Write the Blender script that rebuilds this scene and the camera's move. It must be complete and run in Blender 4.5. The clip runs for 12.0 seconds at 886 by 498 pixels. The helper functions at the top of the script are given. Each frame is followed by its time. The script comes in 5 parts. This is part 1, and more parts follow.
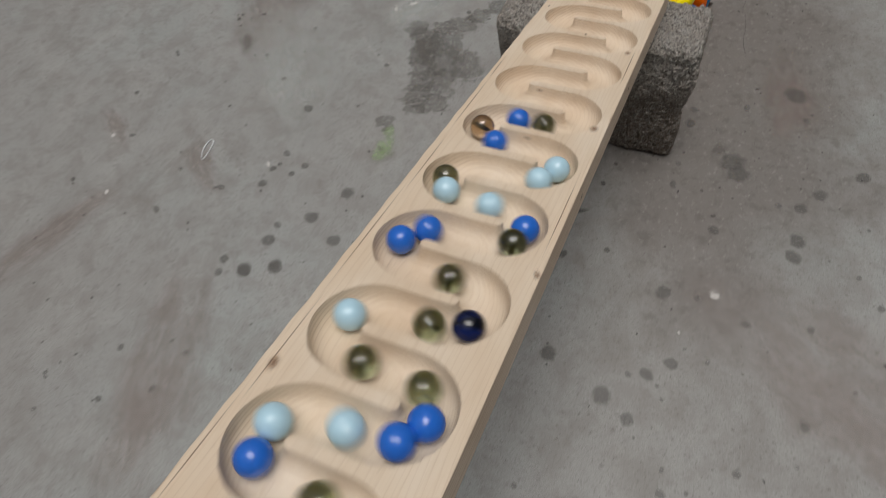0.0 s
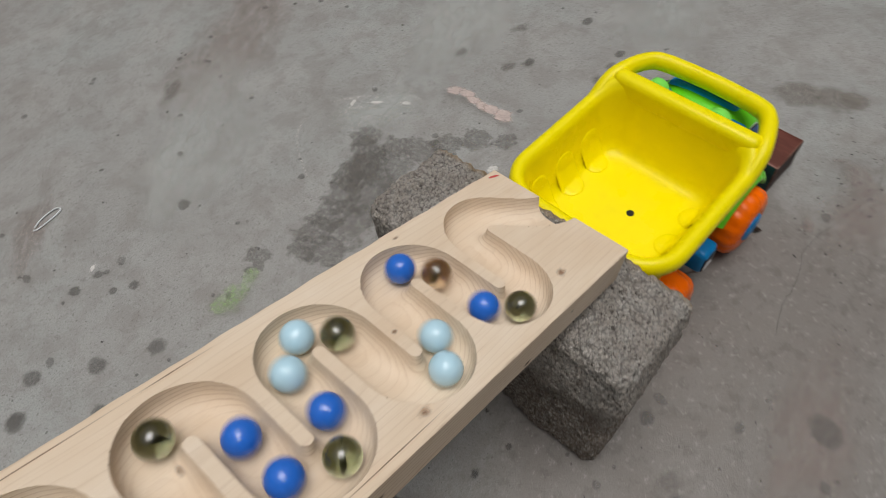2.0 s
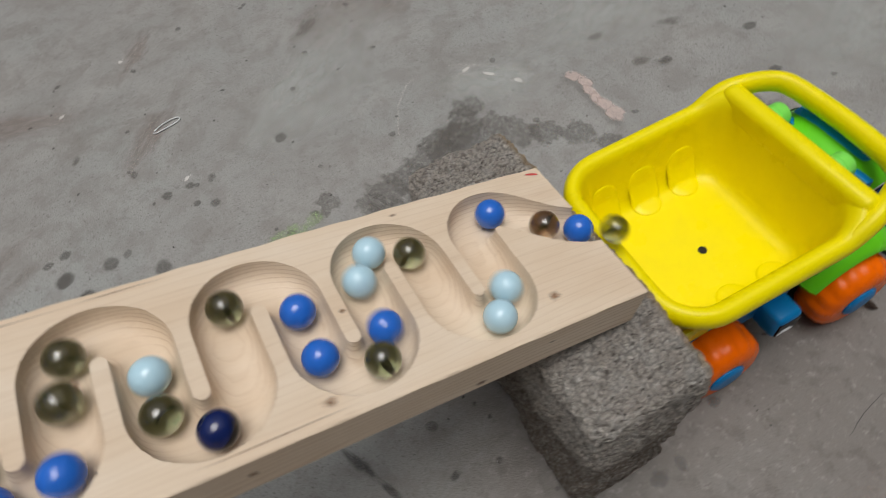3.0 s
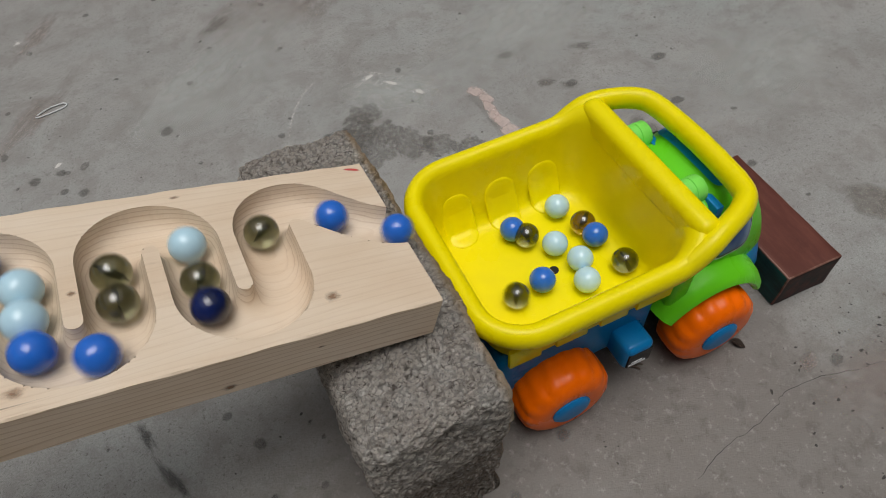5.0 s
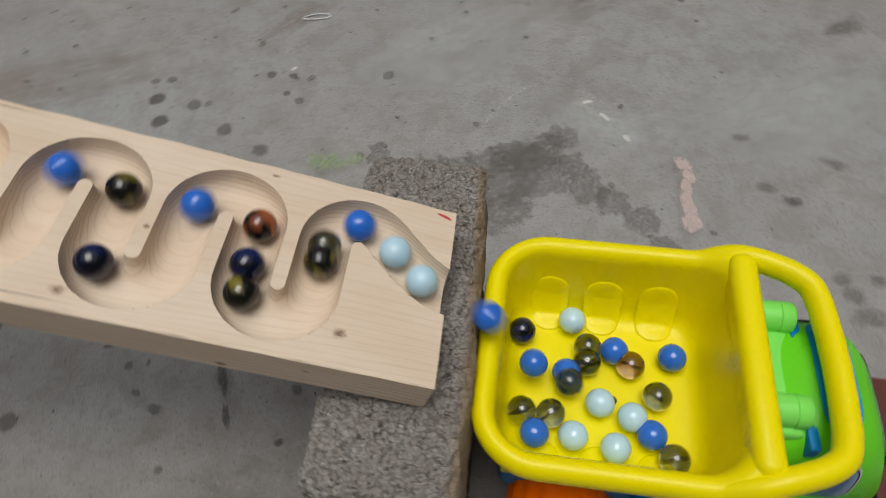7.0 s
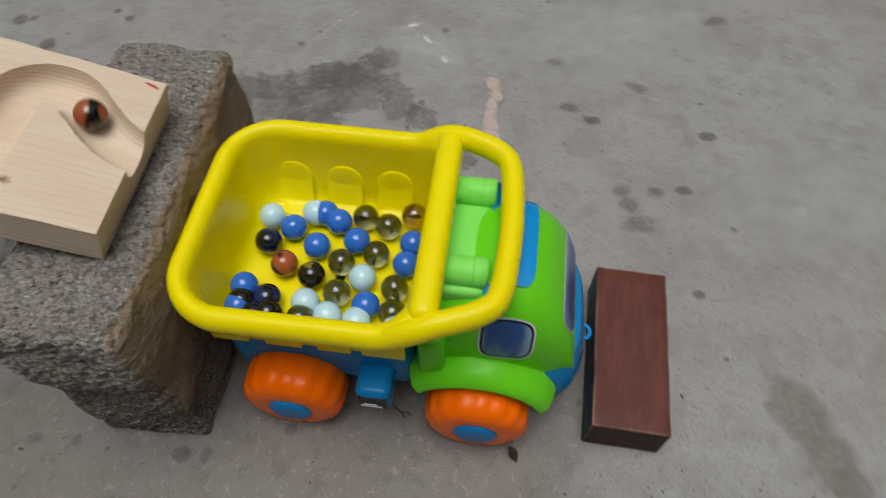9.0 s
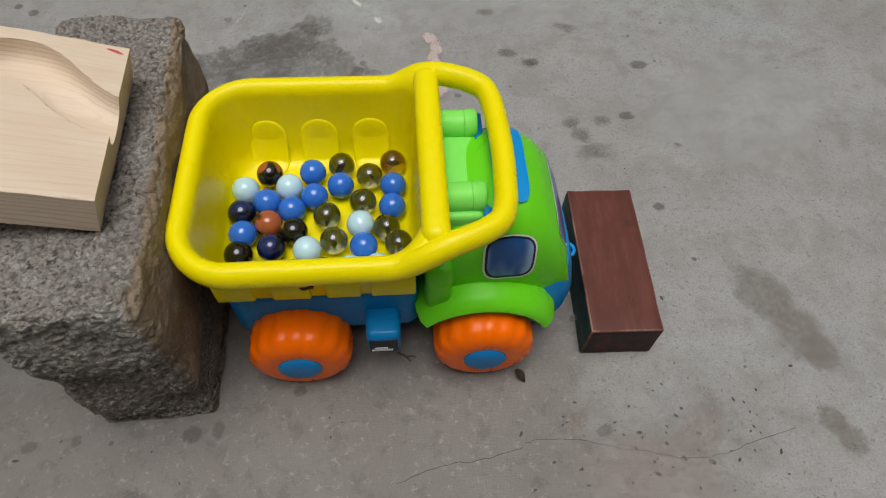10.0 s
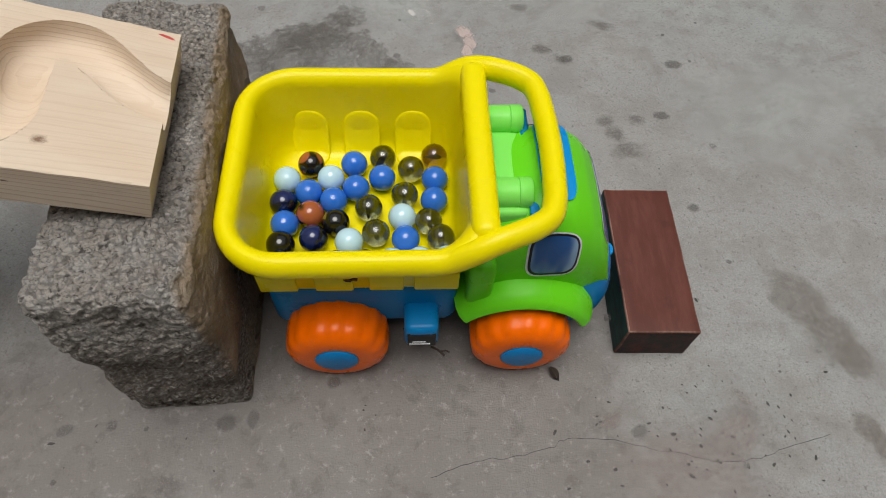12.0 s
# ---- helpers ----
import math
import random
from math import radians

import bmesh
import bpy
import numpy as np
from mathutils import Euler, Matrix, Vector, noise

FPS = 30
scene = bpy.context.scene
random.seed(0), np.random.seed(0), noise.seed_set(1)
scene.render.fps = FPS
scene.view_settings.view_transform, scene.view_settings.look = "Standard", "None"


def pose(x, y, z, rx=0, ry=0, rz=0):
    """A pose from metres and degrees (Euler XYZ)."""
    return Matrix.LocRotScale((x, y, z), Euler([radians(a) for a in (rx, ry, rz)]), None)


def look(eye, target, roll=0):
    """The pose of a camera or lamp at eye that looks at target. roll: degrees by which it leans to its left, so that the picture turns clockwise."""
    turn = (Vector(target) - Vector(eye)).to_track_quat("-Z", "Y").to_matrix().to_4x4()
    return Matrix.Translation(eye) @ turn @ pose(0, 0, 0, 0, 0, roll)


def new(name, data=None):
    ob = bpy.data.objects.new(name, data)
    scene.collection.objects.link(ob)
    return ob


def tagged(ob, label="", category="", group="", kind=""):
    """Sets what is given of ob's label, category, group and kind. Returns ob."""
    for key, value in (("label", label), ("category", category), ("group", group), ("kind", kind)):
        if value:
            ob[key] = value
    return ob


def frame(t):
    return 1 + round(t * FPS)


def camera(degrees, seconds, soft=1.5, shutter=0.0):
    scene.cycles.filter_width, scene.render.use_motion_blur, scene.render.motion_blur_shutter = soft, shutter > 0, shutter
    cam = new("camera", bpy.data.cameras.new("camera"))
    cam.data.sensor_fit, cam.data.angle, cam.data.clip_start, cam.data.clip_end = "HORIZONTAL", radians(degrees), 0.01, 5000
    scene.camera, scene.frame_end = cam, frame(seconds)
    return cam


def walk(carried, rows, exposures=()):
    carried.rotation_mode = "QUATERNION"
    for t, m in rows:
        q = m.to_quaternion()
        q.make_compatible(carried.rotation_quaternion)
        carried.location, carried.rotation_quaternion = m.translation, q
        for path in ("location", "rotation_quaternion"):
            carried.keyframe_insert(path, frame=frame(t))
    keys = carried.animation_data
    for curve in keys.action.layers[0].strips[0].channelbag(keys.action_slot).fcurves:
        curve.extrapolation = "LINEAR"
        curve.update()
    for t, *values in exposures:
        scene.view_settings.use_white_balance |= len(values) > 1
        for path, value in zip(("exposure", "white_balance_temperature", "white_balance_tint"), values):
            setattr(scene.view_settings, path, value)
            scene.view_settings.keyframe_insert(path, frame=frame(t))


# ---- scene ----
cam = camera(70.2, 12.0, soft=0.5, shutter=0.55)
PATH = [
    (0, (-0.592, -0.049, 0.619), (0.291, 0.548, -1.074), -13.7),
    (0.5, (-0.511, -0.039, 0.596), (0.414, 0.526, -1.084), -11.2),
    (1, (-0.415, -0.028, 0.566), (0.538, 0.53, -1.102), -9.5),
    (1.5, (-0.312, -0.064, 0.533), (0.555, 0.664, -1.116), -7.7),
    (2, (-0.22, -0.076, 0.508), (0.543, 0.763, -1.14), -7.4),
    (2.5, (-0.178, -0.081, 0.485), (0.334, 0.905, -1.178), -14.1),
    (3, (-0.14, -0.111, 0.483), (0.208, 0.968, -1.164), -13.7),
    (3.5, (-0.098, -0.138, 0.45), (0.351, 0.973, -1.151), -5.6),
    (3.7, (-0.084, -0.146, 0.445), (0.353, 0.949, -1.171), -7.7),
    (5.5, (-0.049, -0.151, 0.438), (0.397, 0.972, -1.155), -4.9),
    (6, (-0.026, -0.153, 0.444), (0.321, 0.95, -1.188), -2.2),
    (6.5, (-0.004, -0.122, 0.455), (0.132, 0.977, -1.211), -3.4),
    (6.7, (0.005, -0.112, 0.463), (-0.026, 1.028, -1.18), -5.3),
    (8.3, (0.188, -0.13, 0.452), (-0.287, 0.92, -1.182), -3.0),
    (8.5, (0.192, -0.14, 0.446), (-0.216, 0.927, -1.196), -3.7),
    (9, (0.183, -0.156, 0.435), (0.08, 0.929, -1.242), -0.3),
    (9.5, (0.16, -0.183, 0.426), (0.242, 0.904, -1.251), 2.2),
    (10, (0.136, -0.19, 0.424), (0.293, 0.865, -1.267), 2.9),
    (10.5, (0.128, -0.193, 0.423), (0.29, 0.842, -1.28), 3.4),
    (11, (0.12, -0.193, 0.422), (0.278, 0.835, -1.286), 3.2),
    (11.5, (0.115, -0.191, 0.421), (0.269, 0.845, -1.283), 3.9),
    (12, (0.113, -0.187, 0.422), (0.256, 0.856, -1.279), 4.0),
]
walk(cam, [(t, look(eye, target, roll)) for t, eye, target, roll in PATH],
     exposures=((0.0, -0.32), (1.0, -0.28), (2.0, -0.12), (3.5, -0.18), (6.5, -0.23), (8.5, -0.22), (10.0, -0.02), (12.0, 0.07)))

# ---- light: a bright overcast sky, soft light from above ----
world = bpy.data.worlds.new("sky")
scene.world = world
world.use_nodes = True
wn, wl = world.node_tree.nodes, world.node_tree.links
sky = wn.new("ShaderNodeTexSky")
sky.sky_type, sky.sun_disc = "NISHITA", False
SUN_EL, SUN_ROT = radians(85), radians(190)
sky.sun_elevation, sky.sun_rotation = SUN_EL, SUN_ROT
sky.air_density, sky.dust_density, sky.ozone_density = 1.0, 4.0, 1.0
grey = wn.new("ShaderNodeHueSaturation")
grey.inputs["Saturation"].default_value = 0.25
wl.new(sky.outputs[0], grey.inputs["Color"])
wl.new(grey.outputs[0], wn["Background"].inputs[0])
wn["Background"].inputs[1].default_value = 0.094
sun = new("sun", bpy.data.lights.new("sun", "SUN"))
sun.data.energy, sun.data.angle, sun.data.color = 1.75, radians(38), (1.0, 0.97, 0.93)
sun.matrix_world = look((math.sin(SUN_ROT) * math.cos(SUN_EL), math.cos(SUN_ROT) * math.cos(SUN_EL), math.sin(SUN_EL)), (0, 0, 0))

# ---- materials ----


class Nodes:
    """A material's node tree with short calls."""

    def __init__(self, name, rough=0.5, metal=0.0):
        self.m = bpy.data.materials.new(name)
        self.m.use_nodes = True
        self.t = self.m.node_tree
        self.b = self.t.nodes["Principled BSDF"]
        self.b.inputs["Roughness"].default_value = rough
        self.b.inputs["Metallic"].default_value = metal
        self.co = self.t.nodes.new("ShaderNodeTexCoord")

    def put(self, value, socket):
        if isinstance(value, bpy.types.NodeSocket):
            self.t.links.new(value, socket)
        else:
            socket.default_value = value

    def coords(self, kind="Object", scale=(1, 1, 1), turn=(0, 0, 0)):
        n = self.t.nodes.new("ShaderNodeMapping")
        self.put(self.co.outputs[kind], n.inputs["Vector"])
        n.inputs["Scale"].default_value, n.inputs["Rotation"].default_value = scale, turn
        return n.outputs[0]

    def noise(self, vec, scale, detail=4.0, rough=0.55, distort=0.0):
        n = self.t.nodes.new("ShaderNodeTexNoise")
        self.put(vec, n.inputs["Vector"])
        n.inputs["Scale"].default_value, n.inputs["Detail"].default_value = scale, detail
        n.inputs["Roughness"].default_value, n.inputs["Distortion"].default_value = rough, distort
        return n.outputs["Fac"]

    def voronoi(self, vec, scale, feature="F1", out="Distance", jitter=1.0):
        n = self.t.nodes.new("ShaderNodeTexVoronoi")
        n.feature = feature
        self.put(vec, n.inputs["Vector"])
        n.inputs["Scale"].default_value, n.inputs["Randomness"].default_value = scale, jitter
        return n.outputs[out]

    def math(self, op, a, b=0.0, c=0.0):
        n = self.t.nodes.new("ShaderNodeMath")
        n.operation = op
        for v, i in zip((a, b, c), n.inputs):
            self.put(v, i)
        return n.outputs[0]

    def ramp(self, fac, *stops):
        n = self.t.nodes.new("ShaderNodeValToRGB")
        self.put(fac, n.inputs[0])
        e = n.color_ramp.elements
        while len(e) < len(stops):
            e.new(0.5)
        for el, (at, col) in zip(e, stops):
            el.position, el.color = at, (*col, 1) if len(col) == 3 else col
        return n.outputs[0]

    def span(self, fac, lo, hi, a=0.0, b=1.0):
        n = self.t.nodes.new("ShaderNodeMapRange")
        n.interpolation_type = "SMOOTHSTEP"
        self.put(fac, n.inputs[0])
        for i, v in zip((1, 2, 3, 4), (lo, hi, a, b)):
            n.inputs[i].default_value = v
        return n.outputs[0]

    def mix(self, fac, a, b, how="MIX"):
        n = self.t.nodes.new("ShaderNodeMix")
        n.data_type, n.blend_type = "RGBA", how
        self.put(fac, n.inputs["Factor"])
        for v, i in ((a, n.inputs[6]), (b, n.inputs[7])):
            self.put(v if isinstance(v, bpy.types.NodeSocket) else (*v, 1), i)
        return n.outputs[2]

    def bump(self, height, strength=0.3, distance=0.001, below=None):
        n = self.t.nodes.new("ShaderNodeBump")
        n.inputs["Strength"].default_value, n.inputs["Distance"].default_value = strength, distance
        self.put(height, n.inputs["Height"])
        if below is not None:
            self.put(below, n.inputs["Normal"])
        self.put(n.outputs[0], self.b.inputs["Normal"])
        return n.outputs[0]

    def color(self, v):
        self.put(v if isinstance(v, bpy.types.NodeSocket) else (*v, 1), self.b.inputs["Base Color"])

    def rough(self, v):
        self.put(v, self.b.inputs["Roughness"])


def concrete_floor():
    n = Nodes("worn_concrete", 0.6)
    p = n.coords()
    big, mid, fine = n.noise(p, 2.2, 5, 0.6), n.noise(p, 11, 6, 0.62), n.noise(p, 240, 4, 0.7)
    c = n.ramp(big, (0.30, (0.290, 0.278, 0.266)), (0.50, (0.326, 0.328, 0.319)), (0.70, (0.355, 0.388, 0.380)))
    c = n.mix(n.span(mid, 0.46, 0.64, 0, 0.65), c, (0.353, 0.350, 0.337))
    c = n.mix(n.span(n.noise(n.coords(scale=(1, 1.4, 1), turn=(0, 0, 0.6)), 6.5, 6, 0.65, 0.6), 0.53, 0.70, 0, 0.45), c, (0.182, 0.165, 0.150))
    c = n.mix(n.span(fine, 0.52, 0.72, 0, 0.38), c, (0.40, 0.39, 0.37))
    c = n.mix(n.span(n.noise(p, 55, 6, 0.7), 0.50, 0.72, 0, 0.42), c, (0.165, 0.150, 0.138))
    c = n.mix(n.span(n.noise(p, 120, 5, 0.7, 0.4), 0.57, 0.72, 0, 0.55), c, (0.135, 0.125, 0.118))
    c = n.mix(n.span(n.noise(p, 620, 3, 0.75), 0.42, 0.60, 0.0, 0.30), c, (0.135, 0.125, 0.117))
    c = n.mix(n.span(n.noise(p, 1300, 2, 0.7), 0.54, 0.64, 0.0, 0.35), c, (0.46, 0.45, 0.43))
    c = n.mix(n.span(n.noise(p, 330, 4, 0.75, 0.5), 0.57, 0.66, 0.0, 0.75), c, (0.115, 0.105, 0.098))
    c = n.mix(n.span(n.noise(p, 26, 6, 0.7, 0.3), 0.44, 0.64, 0, 0.42), c, (0.200, 0.183, 0.168))
    c = n.mix(n.span(n.voronoi(p, 62), 0.02, 0.10, 0.35, 0.0), c, (0.10, 0.095, 0.09))
    # a browner patch with a ragged border; shade before block and truck is painted in
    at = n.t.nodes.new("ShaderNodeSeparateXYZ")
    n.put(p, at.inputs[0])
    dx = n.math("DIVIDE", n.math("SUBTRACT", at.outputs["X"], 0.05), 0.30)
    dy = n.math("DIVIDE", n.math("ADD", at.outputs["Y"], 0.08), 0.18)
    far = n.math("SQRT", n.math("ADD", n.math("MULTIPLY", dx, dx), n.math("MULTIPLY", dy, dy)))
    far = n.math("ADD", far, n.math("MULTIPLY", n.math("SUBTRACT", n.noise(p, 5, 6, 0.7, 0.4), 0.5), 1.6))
    brown_shade = n.span(far, 0.55, 1.35, 1.0, 0.0)
    c = n.mix(n.math("MULTIPLY", brown_shade, 0.85), c, (0.165, 0.146, 0.132))
    c = n.mix(n.math("MULTIPLY", brown_shade, n.span(n.noise(p, 62, 8, 0.75, 0.3), 0.50, 0.62, 0.0, 0.50)), c, (0.105, 0.090, 0.080))
    c = n.mix(n.math("MULTIPLY", brown_shade, n.span(n.noise(p, 140, 7, 0.78), 0.54, 0.66, 0.0, 0.55)), c, (0.36, 0.345, 0.325))
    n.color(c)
    n.rough(n.span(mid, 0.35, 0.7, 0.42, 0.64))
    n.bump(n.math("ADD", n.noise(p, 700, 3, 0.6), n.math("MULTIPLY", mid, 1.4)), 0.42, 0.0009)
    return n.m


def spot_stain(name, col, strength, rim=0.35, wobble=0.45, grain=9.0, inner=0.0):
    """A flat stain on a disc of radius one, soft and ragged at its rim."""
    n = Nodes(name, 0.5)
    p = n.coords()
    oi = n.t.nodes.new("ShaderNodeObjectInfo")
    off = n.t.nodes.new("ShaderNodeVectorMath")
    off.operation = "SCALE"
    off.inputs[0].default_value = (37.0, 19.0, 7.0)
    n.put(oi.outputs["Random"], off.inputs["Scale"])
    add = n.t.nodes.new("ShaderNodeVectorMath")
    n.put(p, add.inputs[0])
    n.put(off.outputs[0], add.inputs[1])
    ln = n.t.nodes.new("ShaderNodeVectorMath")
    ln.operation = "LENGTH"
    n.put(p, ln.inputs[0])
    w = n.noise(add.outputs[0], 1.6, 5, 0.6)
    g = n.noise(add.outputs[0], grain, 4, 0.7)
    r = n.math("ADD", ln.outputs["Value"], n.math("MULTIPLY", n.math("SUBTRACT", w, 0.5), wobble * 2.4))
    a = n.math("MULTIPLY", n.span(r, 0.78 - rim, 0.80, strength, 0.0), n.span(g, 0.25, 0.6, 1.0 - inner, 1.0))
    a = n.math("MULTIPLY", a, n.span(ln.outputs["Value"], 0.9, 1.0, 1.0, 0.0))
    n.color(col)
    n.put(a, n.b.inputs["Alpha"])
    return n.m


def pine(name):
    n = Nodes(name, 0.55)
    p = n.coords()
    sep = n.t.nodes.new("ShaderNodeSeparateXYZ")
    n.put(p, sep.inputs[0])
    slow = n.noise(n.coords(scale=(3.0, 16, 16)), 1.0, 3, 0.5)
    # growth rings round a pith that lies under the plank
    y = n.math("SUBTRACT", sep.outputs["Y"], 0.062)
    z = n.math("ADD", sep.outputs["Z"], 0.055)
    y = n.math("ADD", y, n.math("MULTIPLY", n.math("SUBTRACT", slow, 0.5), 0.030))
    r = n.math("SQRT", n.math("ADD", n.math("MULTIPLY", y, y), n.math("MULTIPLY", z, z)))
    r = n.math("ADD", r, n.math("MULTIPLY", n.noise(n.coords(scale=(9, 60, 60)), 1.0, 3, 0.5), 0.004))
    ring = n.math("FRACT", n.math("MULTIPLY", r, 420.0))
    late = n.math("MULTIPLY", n.span(ring, 0.66, 0.94), n.span(ring, 0.94, 1.0, 1.0, 0.0))
    fib = n.noise(n.coords(scale=(30, 900, 900)), 1.0, 3, 0.6)
    blotch = n.noise(n.coords(scale=(8, 26, 26)), 1.0, 4, 0.6)
    c = n.ramp(blotch, (0.3, (0.69, 0.535, 0.385)), (0.55, (0.76, 0.625, 0.480)), (0.75, (0.81, 0.695, 0.565)))
    # the rings show plainly where the cutter went across them
    way = n.t.nodes.new("ShaderNodeSeparateXYZ")
    n.put(n.co.outputs["Normal"], way.inputs[0])
    steep = n.span(n.math("ABSOLUTE", way.outputs["Z"]), 0.55, 0.97, 0.42, 0.11)
    c = n.mix(n.math("MULTIPLY", late, steep), c, (0.40, 0.235, 0.115))
    c = n.mix(n.span(fib, 0.5, 0.75, 0, 0.13), c, (0.44, 0.29, 0.16))
    c = n.mix(n.span(n.noise(n.coords(scale=(14, 60, 60)), 1.0, 5, 0.7), 0.62, 0.75, 0, 0.35), c, (0.36, 0.24, 0.15))
    n.color(c)
    n.rough(n.span(fib, 0.3, 0.7, 0.48, 0.66))
    n.bump(n.math("ADD", n.math("MULTIPLY", late, 0.5), fib), 0.25, 0.0004)
    return n.m


def rough_concrete():
    n = Nodes("rough_concrete", 0.92)
    p = n.coords()
    at = n.t.nodes.new("ShaderNodeSeparateXYZ")
    n.put(p, at.inputs[0])
    # the cast face is smoother and stained brown, the others are broken open
    smooth = n.span(n.math("ADD", at.outputs["X"], n.math("MULTIPLY", n.noise(p, 45, 4, 0.6), 0.012)), 0.0125, 0.0185)
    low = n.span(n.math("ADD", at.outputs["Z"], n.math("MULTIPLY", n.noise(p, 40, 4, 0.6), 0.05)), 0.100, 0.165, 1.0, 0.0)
    big, mid = n.noise(p, 22, 5, 0.6), n.noise(p, 85, 6, 0.68)
    lump, fine = n.noise(n.coords(scale=(0.75, 0.8, 1.35)), 260, 6, 0.72, 0.5), n.noise(p, 800, 4, 0.75)
    # ochre in this brown paints in the yellow light bounced off the truck
    cast = n.ramp(big, (0.3, (0.274, 0.192, 0.111)), (0.5, (0.349, 0.259, 0.166)), (0.72, (0.439, 0.352, 0.265)))
    cast = n.mix(n.span(mid, 0.50, 0.70, 0, 0.45), cast, (0.479, 0.397, 0.313))
    broken = n.ramp(mid, (0.3, (0.60, 0.53, 0.465)), (0.5, (0.76, 0.70, 0.635)), (0.7, (0.84, 0.81, 0.76)))
    broken = n.mix(n.span(big, 0.35, 0.55, 0.35, 0.0), broken, (0.42, 0.335, 0.26))
    # broken faces turn darker brown towards the bottom
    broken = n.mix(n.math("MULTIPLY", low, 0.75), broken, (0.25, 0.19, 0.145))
    broken = n.mix(n.span(lump, 0.37, 0.45, 0.85, 0.0), broken, (0.11, 0.088, 0.072))
    broken = n.mix(n.span(lump, 0.54, 0.62, 0.0, 0.7), broken, (0.80, 0.77, 0.73))
    grain = n.voronoi(n.coords(scale=(1, 1.15, 1.1), turn=(0.4, 0.3, 0.7)), 380)
    grain = n.math("ADD", grain, n.math("MULTIPLY", n.math("SUBTRACT", fine, 0.5), 0.9))
    broken = n.mix(n.span(grain, 0.45, 0.75, 0.0, 0.45), broken, (0.10, 0.085, 0.07))
    broken = n.mix(n.span(grain, 0.14, 0.40, 0.40, 0.0), broken, (0.80, 0.77, 0.73))
    c = n.mix(smooth, broken, cast)
    c = n.mix(n.span(fine, 0.36, 0.45, 0.45, 0.0), c, (0.117, 0.092, 0.072))
    c = n.mix(n.span(fine, 0.57, 0.68, 0.0, 0.40), c, (0.663, 0.620, 0.583))
    n.color(c)
    h = n.math("ADD", n.math("MULTIPLY", lump, n.math("MULTIPLY_ADD", smooth, -1.7, 2.3)), n.math("MULTIPLY", fine, 0.5))
    h = n.math("SUBTRACT", h, n.math("MULTIPLY", grain, n.math("MULTIPLY_ADD", smooth, -0.7, 0.9)))
    n.bump(h, 1.0, 0.0048)
    return n.m


def plastic(name, col, rough=0.32, dirt=0.12):
    n = Nodes(name, rough)
    n.b.inputs["Specular IOR Level"].default_value = 0.24
    p = n.coords()
    a, b = n.noise(p, 28, 5, 0.6), n.noise(p, 160, 4, 0.65)
    c = n.mix(n.span(a, 0.5, 0.75, 0, dirt), col, tuple(v * 0.72 + 0.02 for v in col))
    c = n.mix(n.span(b, 0.62, 0.72, 0, dirt * 0.8), c, tuple(v * 0.6 + 0.03 for v in col))
    n.color(c)
    n.rough(n.span(a, 0.3, 0.7, rough - 0.07, rough + 0.10))
    n.bump(b, 0.05, 0.0004)
    return n.m


def painted_wood(name, col, other):
    n = Nodes(name, 0.6)
    n.b.inputs["Specular IOR Level"].default_value = 0.3
    g = n.noise(n.coords(scale=(120, 26, 120)), 1.0, 5, 0.65)
    a = n.noise(n.coords(), 45, 5, 0.65)
    c = n.mix(n.span(g, 0.35, 0.7), col, other)
    c = n.mix(n.span(a, 0.55, 0.75, 0, 0.5), c, tuple(v * 0.55 for v in col))
    n.color(c)
    n.bump(g, 0.4, 0.0005)
    return n.m


def opaque_glass(name, col, swirl=0.12):
    """A marble of opaque glass, faintly marbled."""
    n = Nodes(name, 0.09)
    w = n.noise(n.coords(), 130, 3, 0.6, 1.5)
    n.color(n.mix(n.span(w, 0.4, 0.7, 0, swirl), col, tuple(min(1, v * 1.6 + 0.05) for v in col)))
    n.b.inputs["Coat Weight"].default_value = 0.3
    n.b.inputs["Coat Roughness"].default_value = 0.05
    return n.m


def banded_glass(name, dark, band, lo=0.50, hi=0.56):
    """A dark marble with one warm band through it."""
    n = Nodes(name, 0.07)
    w = n.noise(n.coords(scale=(1, 2.2, 0.6), turn=(0.5, 0.3, 0.2)), 42, 1, 0.4, 0.6)
    n.color(n.mix(n.span(w, lo, hi), dark, band))
    n.b.inputs["Coat Weight"].default_value = 0.4
    return n.m


def clear_glass(name, col):
    n = Nodes(name, 0.03)
    n.color(col)
    n.b.inputs["Transmission Weight"].default_value = 1.0
    n.b.inputs["Coat Weight"].default_value = 0.6
    n.b.inputs["Coat IOR"].default_value = 1.7
    n.b.inputs["IOR"].default_value = 1.5
    return n.m


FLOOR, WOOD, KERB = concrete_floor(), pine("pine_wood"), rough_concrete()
YELLOW = plastic("yellow_plastic", (0.92, 0.785, 0.000), 0.30, 0.10)
ORANGE = plastic("orange_plastic", (1.0, 0.160, 0.000), 0.26, 0.03)
GREEN = plastic("green_plastic", (0.150, 0.68, 0.014), 0.30, 0.07)
LIME = plastic("light_green_plastic", (0.23, 0.77, 0.12), 0.35, 0.08)
BLUE = plastic("blue_plastic", (0.003, 0.22, 0.56), 0.31, 0.12)
SKYBLUE = plastic("bright_blue_plastic", (0.006, 0.29, 0.72), 0.30, 0.06)
BLACK = plastic("black_plastic", (0.012, 0.012, 0.014), 0.4, 0.2)
WHITE = plastic("white_print", (0.72, 0.74, 0.76), 0.4, 0.1)
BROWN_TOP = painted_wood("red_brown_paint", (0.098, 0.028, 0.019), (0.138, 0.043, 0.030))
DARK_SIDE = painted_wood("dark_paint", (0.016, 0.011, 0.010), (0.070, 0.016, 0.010))
